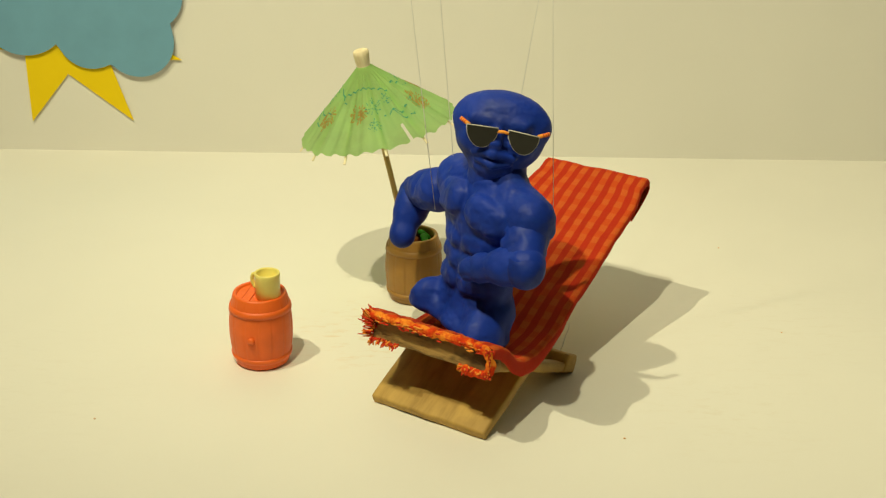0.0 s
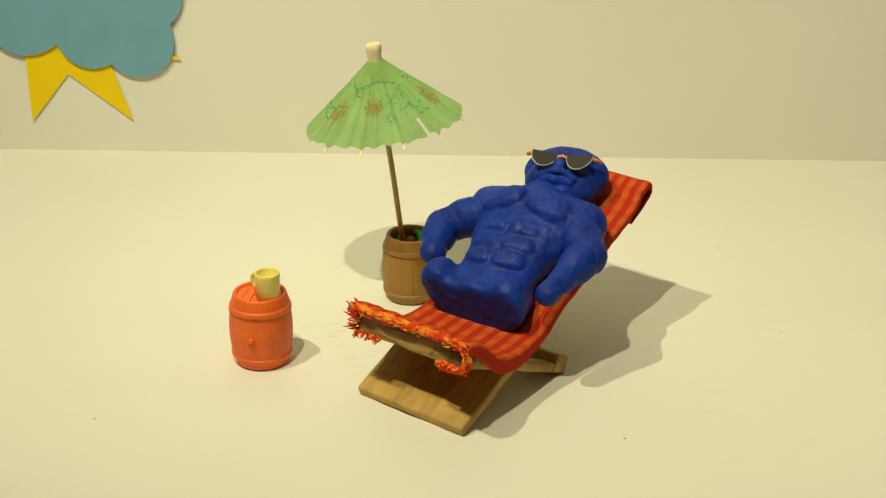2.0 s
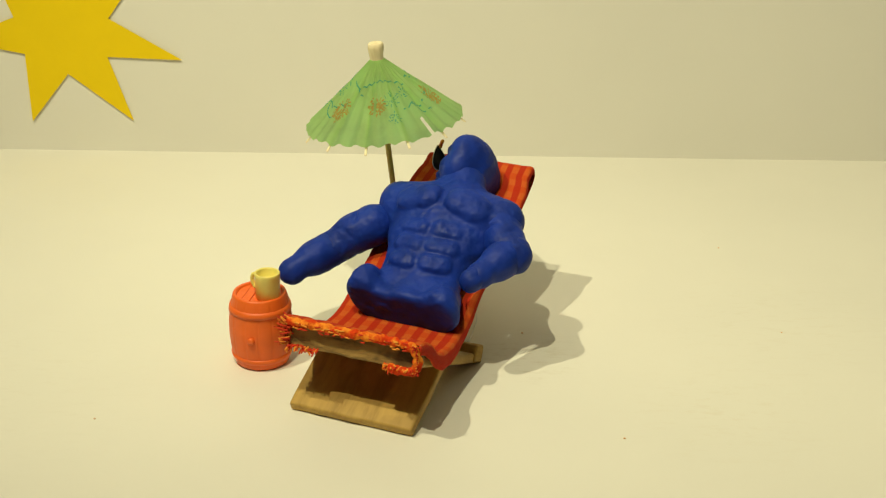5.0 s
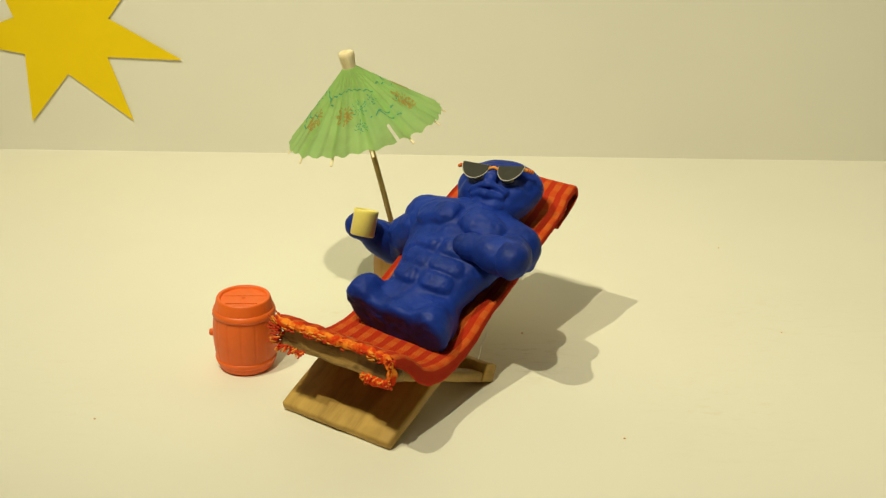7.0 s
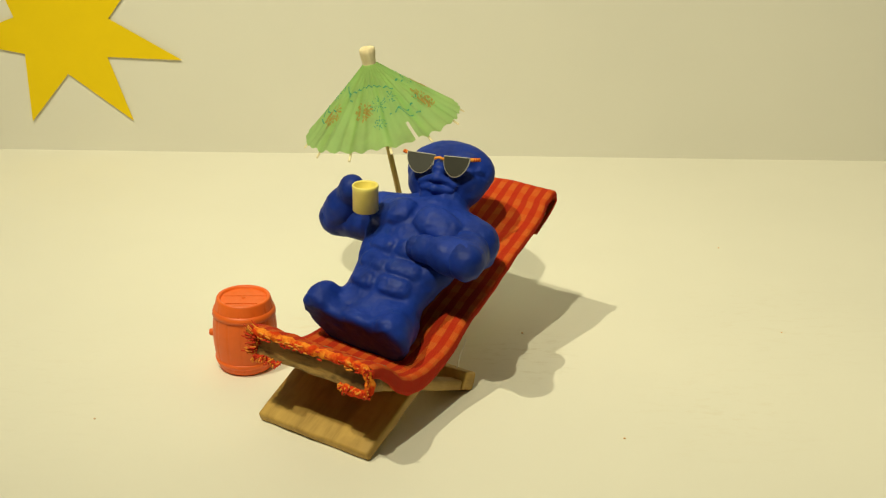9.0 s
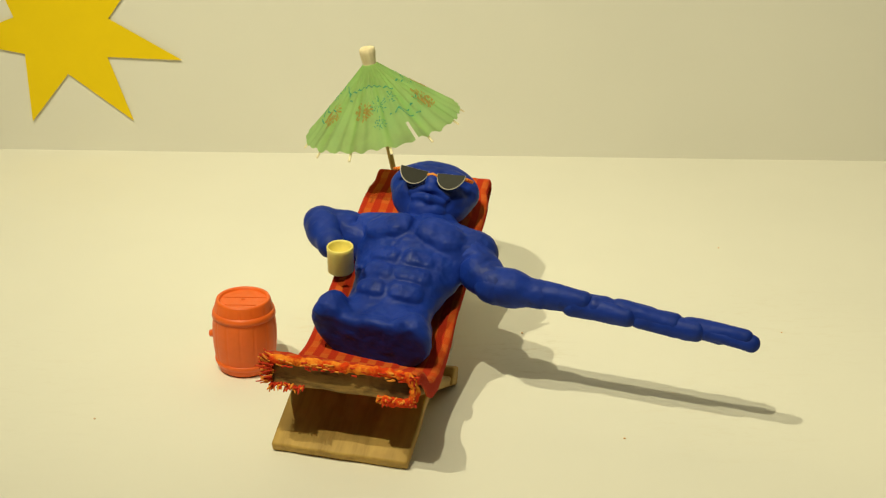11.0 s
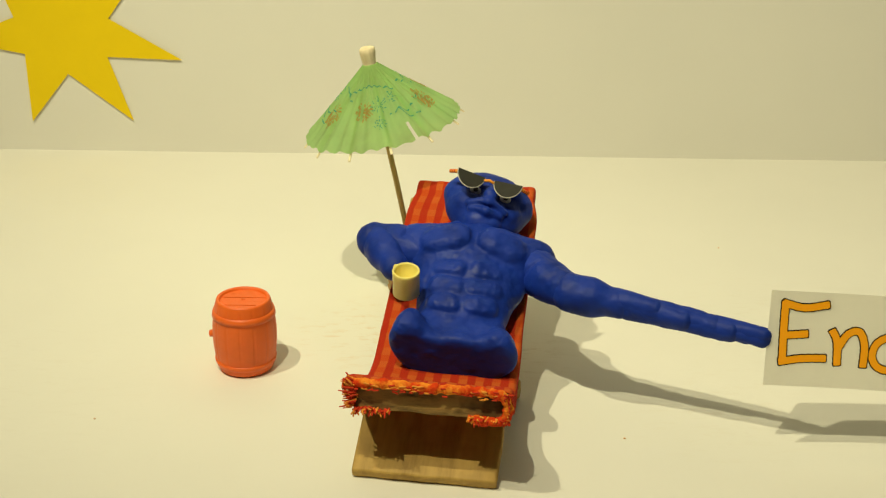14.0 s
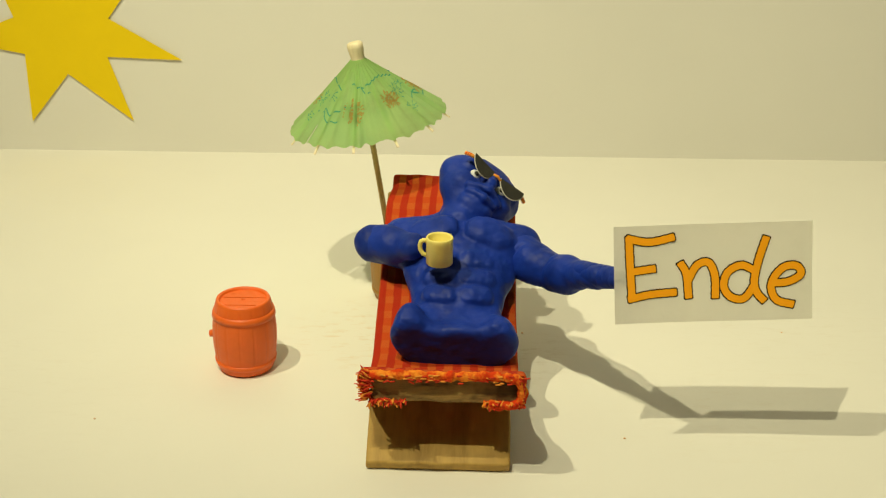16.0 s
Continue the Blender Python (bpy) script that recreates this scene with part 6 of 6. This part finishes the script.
    walk(PIECES["roll_6"], [
        (0, P(3.09, -1.01, 3.55, 21.6, -114.5, 0.0)), (0.5, P(3.10, -1.21, 3.43, 3.6, -94.1, 0.0)), (1, P(2.99, -1.31, 3.39, 7.6, -74.9, 0.0)),
        (1.5, P(3.59, -1.02, 3.09, 9.6, -98.5, 0.0)), (2, P(3.21, -0.55, 2.66, 166.0, 5.8, 2.9)), (2.5, P(3.03, -0.37, 2.85, 161.5, 3.2, -0.1)),
        (3, P(3.33, -0.89, 2.62, 165.7, 13.4, -2.8)), (3.5, P(3.22, -0.53, 2.90, 164.6, 10.1, -0.1)), (4, P(3.20, -0.65, 2.76, 165.7, 11.4, -0.2)),
        (4.2, P(3.20, -0.70, 2.58, 166.1, 10.5, -0.2)), (4.6, P(3.26, -0.62, 2.93, 162.9, 15.8, -0.7)), (5, P(3.23, -0.58, 3.09, 159.3, 23.7, -1.7)),
        (5.4, P(3.18, -0.54, 3.30, 155.3, 34.5, -3.7)), (5.9, P(3.02, -0.46, 3.56, 149.4, 51.9, -8.8)),
        (6.3, P(2.94, -0.59, 3.79, 147.8, 67.3, -12.1)), (6.5, P(3.17, -1.31, 3.17, 3.3, -86.5, 0.0)), (7, P(3.03, -1.40, 3.68, 1.0, -92.2, 0.0)),
        (7.5, P(3.15, -1.40, 3.91, 1.0, -102.1, 0.0)), (8, P(3.10, -1.40, 3.72, 1.0, -99.2, 0.0)), (8.5, P(2.98, -1.40, 3.73, 1.0, -96.1, 0.0)),
        (9, P(2.97, -1.40, 3.60, 0.9, -93.0, 0.0)), (9.2, P(2.92, -1.40, 3.55, 0.9, -91.9, 0.0)), (9.8, P(3.43, -0.11, 3.80, 20.1, -82.0, 172.1)),
        (10.2, P(5.49, 0.22, 3.96, 12.4, -83.9, 177.9)), (10.7, P(8.71, 0.52, 4.03, -3.4, -86.0, -168.3)),
        (11.3, P(11.51, 0.31, 3.62, -32.1, -86.9, -139.6)), (11.5, P(12.61, 0.62, 4.15, -15.0, -84.7, -155.5)),
        (12, P(13.68, 1.20, 3.73, -23.0, -87.0, -145.2)), (12.5, P(12.29, 1.55, 3.57, -18.3, -87.6, -146.3)),
        (13, P(11.65, -0.04, 2.94, -133.4, -87.9, -38.9)), (13.5, P(9.65, -1.74, 2.27, -169.4, -82.0, -14.9)),
        (14, P(8.40, -1.50, 2.30, -176.5, -80.0, -8.3)), (14.5, P(6.69, -2.14, 1.85, 159.0, -61.1, -2.0)),
        (15, P(5.75, -2.64, 2.04, 140.0, -48.4, -1.5)), (15.5, P(4.80, -2.40, 2.12, 136.6, -45.4, -1.4)),
        (16, P(4.75, -2.61, 2.00, 133.6, -39.8, -1.2))])
    walk(PIECES["roll_7"], [
        (0, P(3.09, -1.01, 3.55, 21.6, -114.5, 0.0)), (0.5, P(3.10, -1.21, 3.43, 3.6, -94.1, 0.0)), (1, P(2.99, -1.31, 3.39, 7.6, -74.9, 0.0)),
        (1.5, P(3.59, -1.02, 3.09, 9.6, -98.5, 0.0)), (2, P(3.21, -0.56, 2.66, 165.6, 5.7, 2.9)), (2.5, P(3.03, -0.38, 2.85, 161.1, 3.2, -0.1)),
        (3, P(3.33, -0.89, 2.62, 165.5, 13.3, -2.8)), (3.5, P(3.22, -0.54, 2.90, 164.4, 10.1, -0.1)), (4, P(3.20, -0.66, 2.77, 165.5, 11.4, -0.2)),
        (4.2, P(3.20, -0.71, 2.58, 165.9, 10.4, -0.2)), (4.6, P(3.26, -0.62, 2.93, 162.8, 15.8, -0.7)), (5, P(3.23, -0.58, 3.09, 159.3, 23.7, -1.7)),
        (5.4, P(3.18, -0.54, 3.30, 155.3, 34.5, -3.7)), (5.9, P(3.02, -0.46, 3.56, 149.4, 51.9, -8.8)),
        (6.3, P(2.94, -0.59, 3.79, 147.8, 67.3, -12.1)), (6.5, P(3.17, -1.31, 3.17, 3.3, -86.5, 0.0)), (7, P(3.03, -1.40, 3.68, 1.0, -92.2, 0.0)),
        (7.5, P(3.15, -1.40, 3.91, 1.0, -102.1, 0.0)), (8, P(3.10, -1.40, 3.72, 1.0, -99.2, 0.0)), (8.5, P(2.98, -1.40, 3.73, 1.0, -96.1, 0.0)),
        (9, P(2.97, -1.40, 3.60, 0.9, -93.0, 0.0)), (9.2, P(2.92, -1.40, 3.55, 0.9, -91.9, 0.0)), (9.8, P(3.43, -0.11, 3.80, 20.0, -82.0, 172.1)),
        (10.2, P(5.49, 0.20, 3.96, 11.0, -83.7, 178.2)), (10.7, P(9.40, 0.53, 4.05, -5.2, -85.5, -169.3)),
        (11.3, P(12.54, 0.34, 3.63, -28.9, -86.3, -146.6)), (11.5, P(13.79, 0.70, 4.22, -16.0, -84.1, -158.1)),
        (12, P(15.00, 1.34, 3.75, -20.9, -86.4, -150.9)), (12.5, P(13.44, 1.73, 3.58, -16.1, -87.0, -152.1)),
        (13, P(12.67, -0.02, 2.88, -123.2, -88.4, -52.8)), (13.5, P(10.35, -1.87, 2.14, -172.0, -82.6, -15.3)),
        (14, P(8.95, -1.61, 2.19, -178.9, -80.5, -8.3)), (14.5, P(6.83, -2.25, 1.76, 157.2, -61.4, -1.8)),
        (15, P(5.75, -2.69, 2.03, 138.5, -48.6, -1.3)), (15.5, P(4.79, -2.42, 2.12, 135.6, -45.6, -1.2)),
        (16, P(4.73, -2.62, 2.01, 132.4, -40.0, -1.0))])
    walk(PIECES["roll_8"], [
        (0, P(3.09, -1.01, 3.55, 21.6, -114.5, 0.0)), (0.5, P(3.10, -1.21, 3.43, 3.6, -94.1, 0.0)), (1, P(2.99, -1.31, 3.39, 7.6, -74.9, 0.0)),
        (1.5, P(3.59, -1.02, 3.09, 9.6, -98.5, 0.0)), (2, P(3.21, -0.56, 2.66, 165.8, 6.0, 2.9)), (2.5, P(3.02, -0.38, 2.85, 161.4, 3.4, -0.2)),
        (3, P(3.33, -0.89, 2.62, 165.6, 13.5, -2.8)), (3.5, P(3.22, -0.54, 2.90, 164.6, 10.3, -0.1)), (4, P(3.20, -0.66, 2.77, 165.6, 11.5, -0.2)),
        (4.2, P(3.20, -0.71, 2.58, 166.1, 10.6, -0.2)), (4.6, P(3.26, -0.62, 2.93, 162.8, 15.9, -0.7)), (5, P(3.23, -0.58, 3.09, 159.3, 23.7, -1.7)),
        (5.4, P(3.18, -0.54, 3.30, 155.3, 34.5, -3.7)), (5.9, P(3.02, -0.46, 3.56, 149.4, 51.9, -8.8)),
        (6.3, P(2.94, -0.59, 3.79, 147.8, 67.3, -12.1)), (6.5, P(3.17, -1.31, 3.17, 3.3, -86.5, 0.0)), (7, P(3.03, -1.40, 3.68, 1.0, -92.2, 0.0)),
        (7.5, P(3.15, -1.40, 3.91, 1.0, -102.1, 0.0)), (8, P(3.10, -1.40, 3.72, 1.0, -99.2, 0.0)), (8.5, P(2.98, -1.40, 3.73, 1.0, -96.1, 0.0)),
        (9, P(2.97, -1.40, 3.60, 0.9, -93.0, 0.0)), (9.2, P(2.92, -1.40, 3.55, 0.9, -91.9, 0.0)), (9.8, P(3.43, -0.11, 3.80, 20.0, -82.0, 172.0)),
        (10.2, P(5.49, 0.21, 3.95, 13.6, -84.6, 176.2)), (10.7, P(9.53, 0.58, 4.05, -8.6, -88.0, -164.1)),
        (11.3, P(13.02, 0.44, 3.63, -85.7, -88.3, -87.3)), (11.5, P(14.40, 0.82, 4.25, -29.6, -87.1, -142.0)),
        (12, P(15.77, 1.52, 3.75, -84.0, -88.8, -85.3)), (12.5, P(14.02, 1.91, 3.57, -111.7, -89.2, -54.1)),
        (13, P(13.13, 0.07, 2.85, -160.3, -85.7, -13.3)), (13.5, P(10.52, -1.86, 2.10, -172.4, -79.9, -12.8)),
        (14, P(8.97, -1.58, 2.18, -177.7, -78.4, -7.9)), (14.5, P(6.83, -2.23, 1.75, 159.1, -60.1, -2.8)),
        (15, P(5.75, -2.67, 2.02, 140.2, -47.8, -2.3)), (15.5, P(4.79, -2.41, 2.11, 136.7, -44.9, -2.0)),
        (16, P(4.73, -2.61, 2.00, 133.6, -39.3, -1.8))])
    walk(MUG, [
        (0, P(-7.06, 47.58, 3.04, 0.0, -0.0, -28.0)), (4.2, P(-7.06, 47.58, 3.04, 0.0, -0.0, -28.0)), (5.2, P(-7.06, 47.58, 3.04, 0.0, -0.0, -28.0)),
        (5.45, P(-7.05, 47.70, 3.30, 0.0, -0.0, -100.0)), (5.9, P(-6.10, 50.34, 3.42, 0.0, -0.0, -150.0)),
        (6.3, P(-5.67, 50.55, 3.55, 0.0, -0.0, -180.0)), (6.5, P(-4.74, 50.98, 3.75, 0.0, 18.0, -175.0)),
        (7, P(-3.34, 49.32, 5.05, 0.0, -20.0, -120.0)), (7.5, P(-1.64, 47.97, 6.00, 0.0, -0.0, -40.0)), (8, P(-1.70, 47.24, 6.43, 0.0, -0.0, -40.0)),
        (8.5, P(-0.19, 46.95, 7.69, 0.0, -0.0, -28.0)), (9, P(-3.04, 47.19, 7.00, 0.0, -0.0, -70.0)), (9.2, P(-2.46, 46.62, 6.95, 0.0, -0.0, -75.0)),
        (9.8, P(-2.95, 46.35, 6.29, 0.0, -0.0, -70.0)), (10.2, P(-3.27, 46.11, 5.87, 0.0, -0.0, -70.0)),
        (10.7, P(-3.66, 45.76, 5.38, 0.0, -0.0, -70.0)), (11.3, P(-4.05, 45.46, 4.93, 7.0, 9.8, -54.4)),
        (11.5, P(-3.30, 45.27, 4.91, 7.0, 9.8, -54.4)), (12, P(-3.37, 45.27, 4.93, 7.0, 9.8, -54.4)), (12.5, P(-3.08, 45.13, 4.93, 7.0, 9.8, -54.4)),
        (13, P(-2.55, 44.85, 4.92, 7.0, 9.8, -54.4)), (13.5, P(-1.98, 44.47, 4.89, 7.0, 9.8, -54.4)), (14, P(-1.36, 44.22, 4.85, 7.0, 9.8, -54.4)),
        (14.5, P(-1.06, 44.25, 4.84, 7.0, 9.8, -54.4)), (15, P(-0.14, 44.30, 5.51, 0.0, -0.0, -12.0)),
        (15.5, P(-0.28, 44.93, 5.79, 0.0, -0.0, -12.0)), (16, P(-0.13, 44.91, 5.80, 0.0, -0.0, -12.0))])
    walk(RED_BARREL, [
        (0, P(-7.45, 47.90, 0.00, 0.0, -0.0, -10.0)), (5.5, P(-7.45, 47.90, 0.00, 0.0, -0.0, -10.0)), (6.2, P(-7.95, 47.44, 0.00, 0.0, -0.0, -88.0)),
        (6.5, P(-7.95, 47.44, 0.00, 0.0, -0.0, -88.0)), (7, P(-8.04, 47.44, 0.00, 0.0, -0.0, -88.0)), (9.2, P(-8.04, 47.44, 0.00, 0.0, -0.0, -88.0)),
        (11.3, P(-8.03, 47.29, 0.00, 0.0, -0.0, -90.0)), (16, P(-8.03, 47.29, 0.00, 0.0, -0.0, -90.0))])
    walk(TAN_BARREL, [
        (0, P(-1.33, 54.26, 0.00, 0.0, -0.0, 75.0)), (0.5, P(-1.25, 54.27, 0.00, 0.0, -0.0, 75.0)), (1.5, P(-1.25, 54.27, 0.00, 0.0, -0.0, 75.0)),
        (2, P(-1.48, 54.26, 0.00, 0.0, -0.0, 75.0)), (3.5, P(-1.48, 54.26, 0.00, 0.0, -0.0, 75.0)), (4.2, P(-1.51, 54.26, 0.00, 0.0, -0.0, 75.0)),
        (6.3, P(-1.80, 54.25, 0.00, 0.0, -0.0, 75.0)), (6.5, P(-1.80, 54.25, 0.00, 0.0, -0.0, 75.0)), (7, P(-1.87, 54.25, 0.00, 0.0, -0.0, 75.0)),
        (7.5, P(-1.35, 54.26, 0.00, 0.0, -0.0, 75.0)), (8, P(-1.27, 54.27, 0.00, 0.0, -0.0, 75.0)), (9.2, P(-1.20, 54.27, 0.00, 0.0, -0.0, 75.0)),
        (11.3, P(-1.25, 54.27, 0.00, 0.0, -0.0, 75.0)), (14, P(-1.25, 54.27, 0.00, 0.0, -0.0, 75.0)), (14.5, P(-1.40, 54.26, 0.00, 0.0, -0.0, 75.0)),
        (15, P(-1.43, 54.26, 0.00, 0.0, -0.0, 75.0)), (15.5, P(-1.54, 54.26, 0.00, 0.0, -0.0, 75.0)), (16, P(-2.00, 54.24, 0.00, 0.0, -0.0, 75.0))])
    walk(UMBRELLA, [
        (0, P(-2.90, 54.14, 8.28, 1.4, -12.6, -0.3)), (0.5, P(-2.79, 54.14, 8.36, 1.3, -10.7, -0.2)), (1, P(-2.79, 54.14, 8.36, 1.3, -10.7, -0.2)),
        (1.5, P(-2.73, 54.14, 8.41, 1.3, -10.8, -0.2)), (2, P(-2.63, 54.14, 8.51, 0.2, -7.9, 7.9)), (3.5, P(-2.63, 54.14, 8.51, 0.2, -7.9, 7.9)),
        (4, P(-2.53, 54.13, 8.53, 0.1, -6.6, 9.9)), (4.2, P(-2.53, 54.13, 8.53, 0.1, -6.6, 9.9)), (6.3, P(-2.80, 54.12, 8.57, -0.2, -6.2, 13.9)),
        (6.5, P(-2.80, 54.12, 8.57, -0.2, -6.2, 13.9)), (7, P(-3.46, 54.12, 8.22, 1.4, -13.7, -0.3)), (7.5, P(-2.89, 54.14, 8.17, 1.4, -13.5, -0.3)),
        (8, P(-2.76, 54.14, 8.26, 1.4, -12.5, -0.3)), (8.5, P(-2.72, 54.14, 8.35, 1.3, -11.9, -0.3)), (9.2, P(-2.69, 54.15, 8.37, 1.3, -11.6, -0.3)),
        (11.3, P(-2.69, 54.14, 8.37, 1.3, -11.6, -0.3)), (14, P(-2.69, 54.14, 8.37, 1.3, -11.6, -0.3)), (14.5, P(-2.68, 54.14, 8.50, 0.5, -9.7, 4.9)),
        (15, P(-2.68, 54.14, 8.50, 0.5, -9.7, 4.9)), (15.5, P(-2.79, 54.13, 8.52, 4.2, -8.6, -18.4)), (16, P(-3.33, 54.12, 8.56, 8.9, -1.0, -75.2))])
    walk(CLOUD, [
        (0, P(-22.70, 73.82, 9.98, 0.0, 0.0, 0.0)), (2.1, P(-22.70, 73.82, 9.98, 0.0, 0.0, 0.0)), (2.5, P(-27.40, 73.82, 9.53, 0.0, 3.0, 0.0)),
        (3, P(-30.80, 73.82, 9.62, 0.0, 5.0, 0.0)), (3.3, P(-37.40, 73.82, 9.79, 0.0, 6.0, 0.0)), (16, P(-37.40, 73.82, 9.79, 0.0, 6.0, 0.0))])
    walk(SIGN, [
        (0, P(17.98, 39.90, 4.58, -14.0, 10.0, 0.0)), (12, P(16.59, 39.90, 3.44, -14.0, 8.0, 0.0)), (12.5, P(15.26, 40.90, 2.35, -14.0, 5.0, 0.0)),
        (13, P(14.83, 41.40, 3.27, -14.0, 5.0, 0.0)), (13.5, P(12.64, 41.90, 4.12, -14.0, 4.5, 0.0)), (14, P(11.73, 41.80, 4.43, -14.0, 2.5, 0.0)),
        (14.5, P(9.65, 41.80, 5.76, -14.0, 4.5, 0.0)), (15, P(7.69, 41.80, 6.57, -14.0, 7.0, 0.0)), (15.5, P(6.15, 41.80, 6.61, -14.0, 0.8, 0.0)),
        (16, P(6.06, 41.80, 6.78, -14.0, -3.0, 0.0))])
    walk(THREADS[0], [
        (0, P(-0.33, 47.50, 6.95, 0.0, -6.7, 0.0)), (0.5, P(0.92, 48.50, 7.23, 0.0, 1.3, 0.0)), (1, P(1.05, 48.50, 7.47, 0.0, 1.3, 0.0)),
        (1.2, P(1.05, 48.50, 7.47, 0.0, 1.3, 0.0)), (1.45, P(1.05, 48.50, 39.47, 0.0, 1.3, 0.0)), (16, P(1.05, 48.50, 39.47, 0.0, 1.3, 0.0))])
    walk(THREADS[1], [
        (0, P(0.61, 47.50, 6.29, 0.0, -5.3, 0.0)), (0.5, P(4.24, 48.50, 6.62, 0.0, 10.7, 0.0)), (1, P(0.98, 48.50, 8.30, 0.0, 2.0, 0.0)),
        (1.2, P(0.98, 48.50, 8.30, 0.0, 2.0, 0.0)), (1.45, P(0.98, 48.50, 40.30, 0.0, 2.0, 0.0)), (16, P(0.98, 48.50, 40.30, 0.0, 2.0, 0.0))])
    walk(THREADS[2], [
        (0, P(2.31, 47.50, 7.63, 0.0, 8.0, 0.0)), (0.5, P(5.93, 48.50, 7.13, 0.0, -2.7, 0.0)), (1, P(4.55, 48.50, 7.64, 0.0, 9.3, 0.0)),
        (1.2, P(4.55, 48.50, 7.64, 0.0, 9.3, 0.0)), (1.45, P(4.55, 48.50, 39.64, 0.0, 9.3, 0.0)), (16, P(4.55, 48.50, 39.64, 0.0, 9.3, 0.0))])
    walk(THREADS[3], [
        (0, P(4.30, 47.50, 7.18, 0.0, -2.7, 0.0)), (0.5, P(1.58, 48.50, 8.55, 0.0, 0.0, 0.0)), (1, P(5.75, 48.50, 7.90, 0.0, -2.0, 0.0)),
        (1.2, P(5.75, 48.50, 7.90, 0.0, -2.0, 0.0)), (1.45, P(5.75, 48.50, 39.90, 0.0, -2.0, 0.0)), (16, P(5.75, 48.50, 39.90, 0.0, -2.0, 0.0))])


motions()
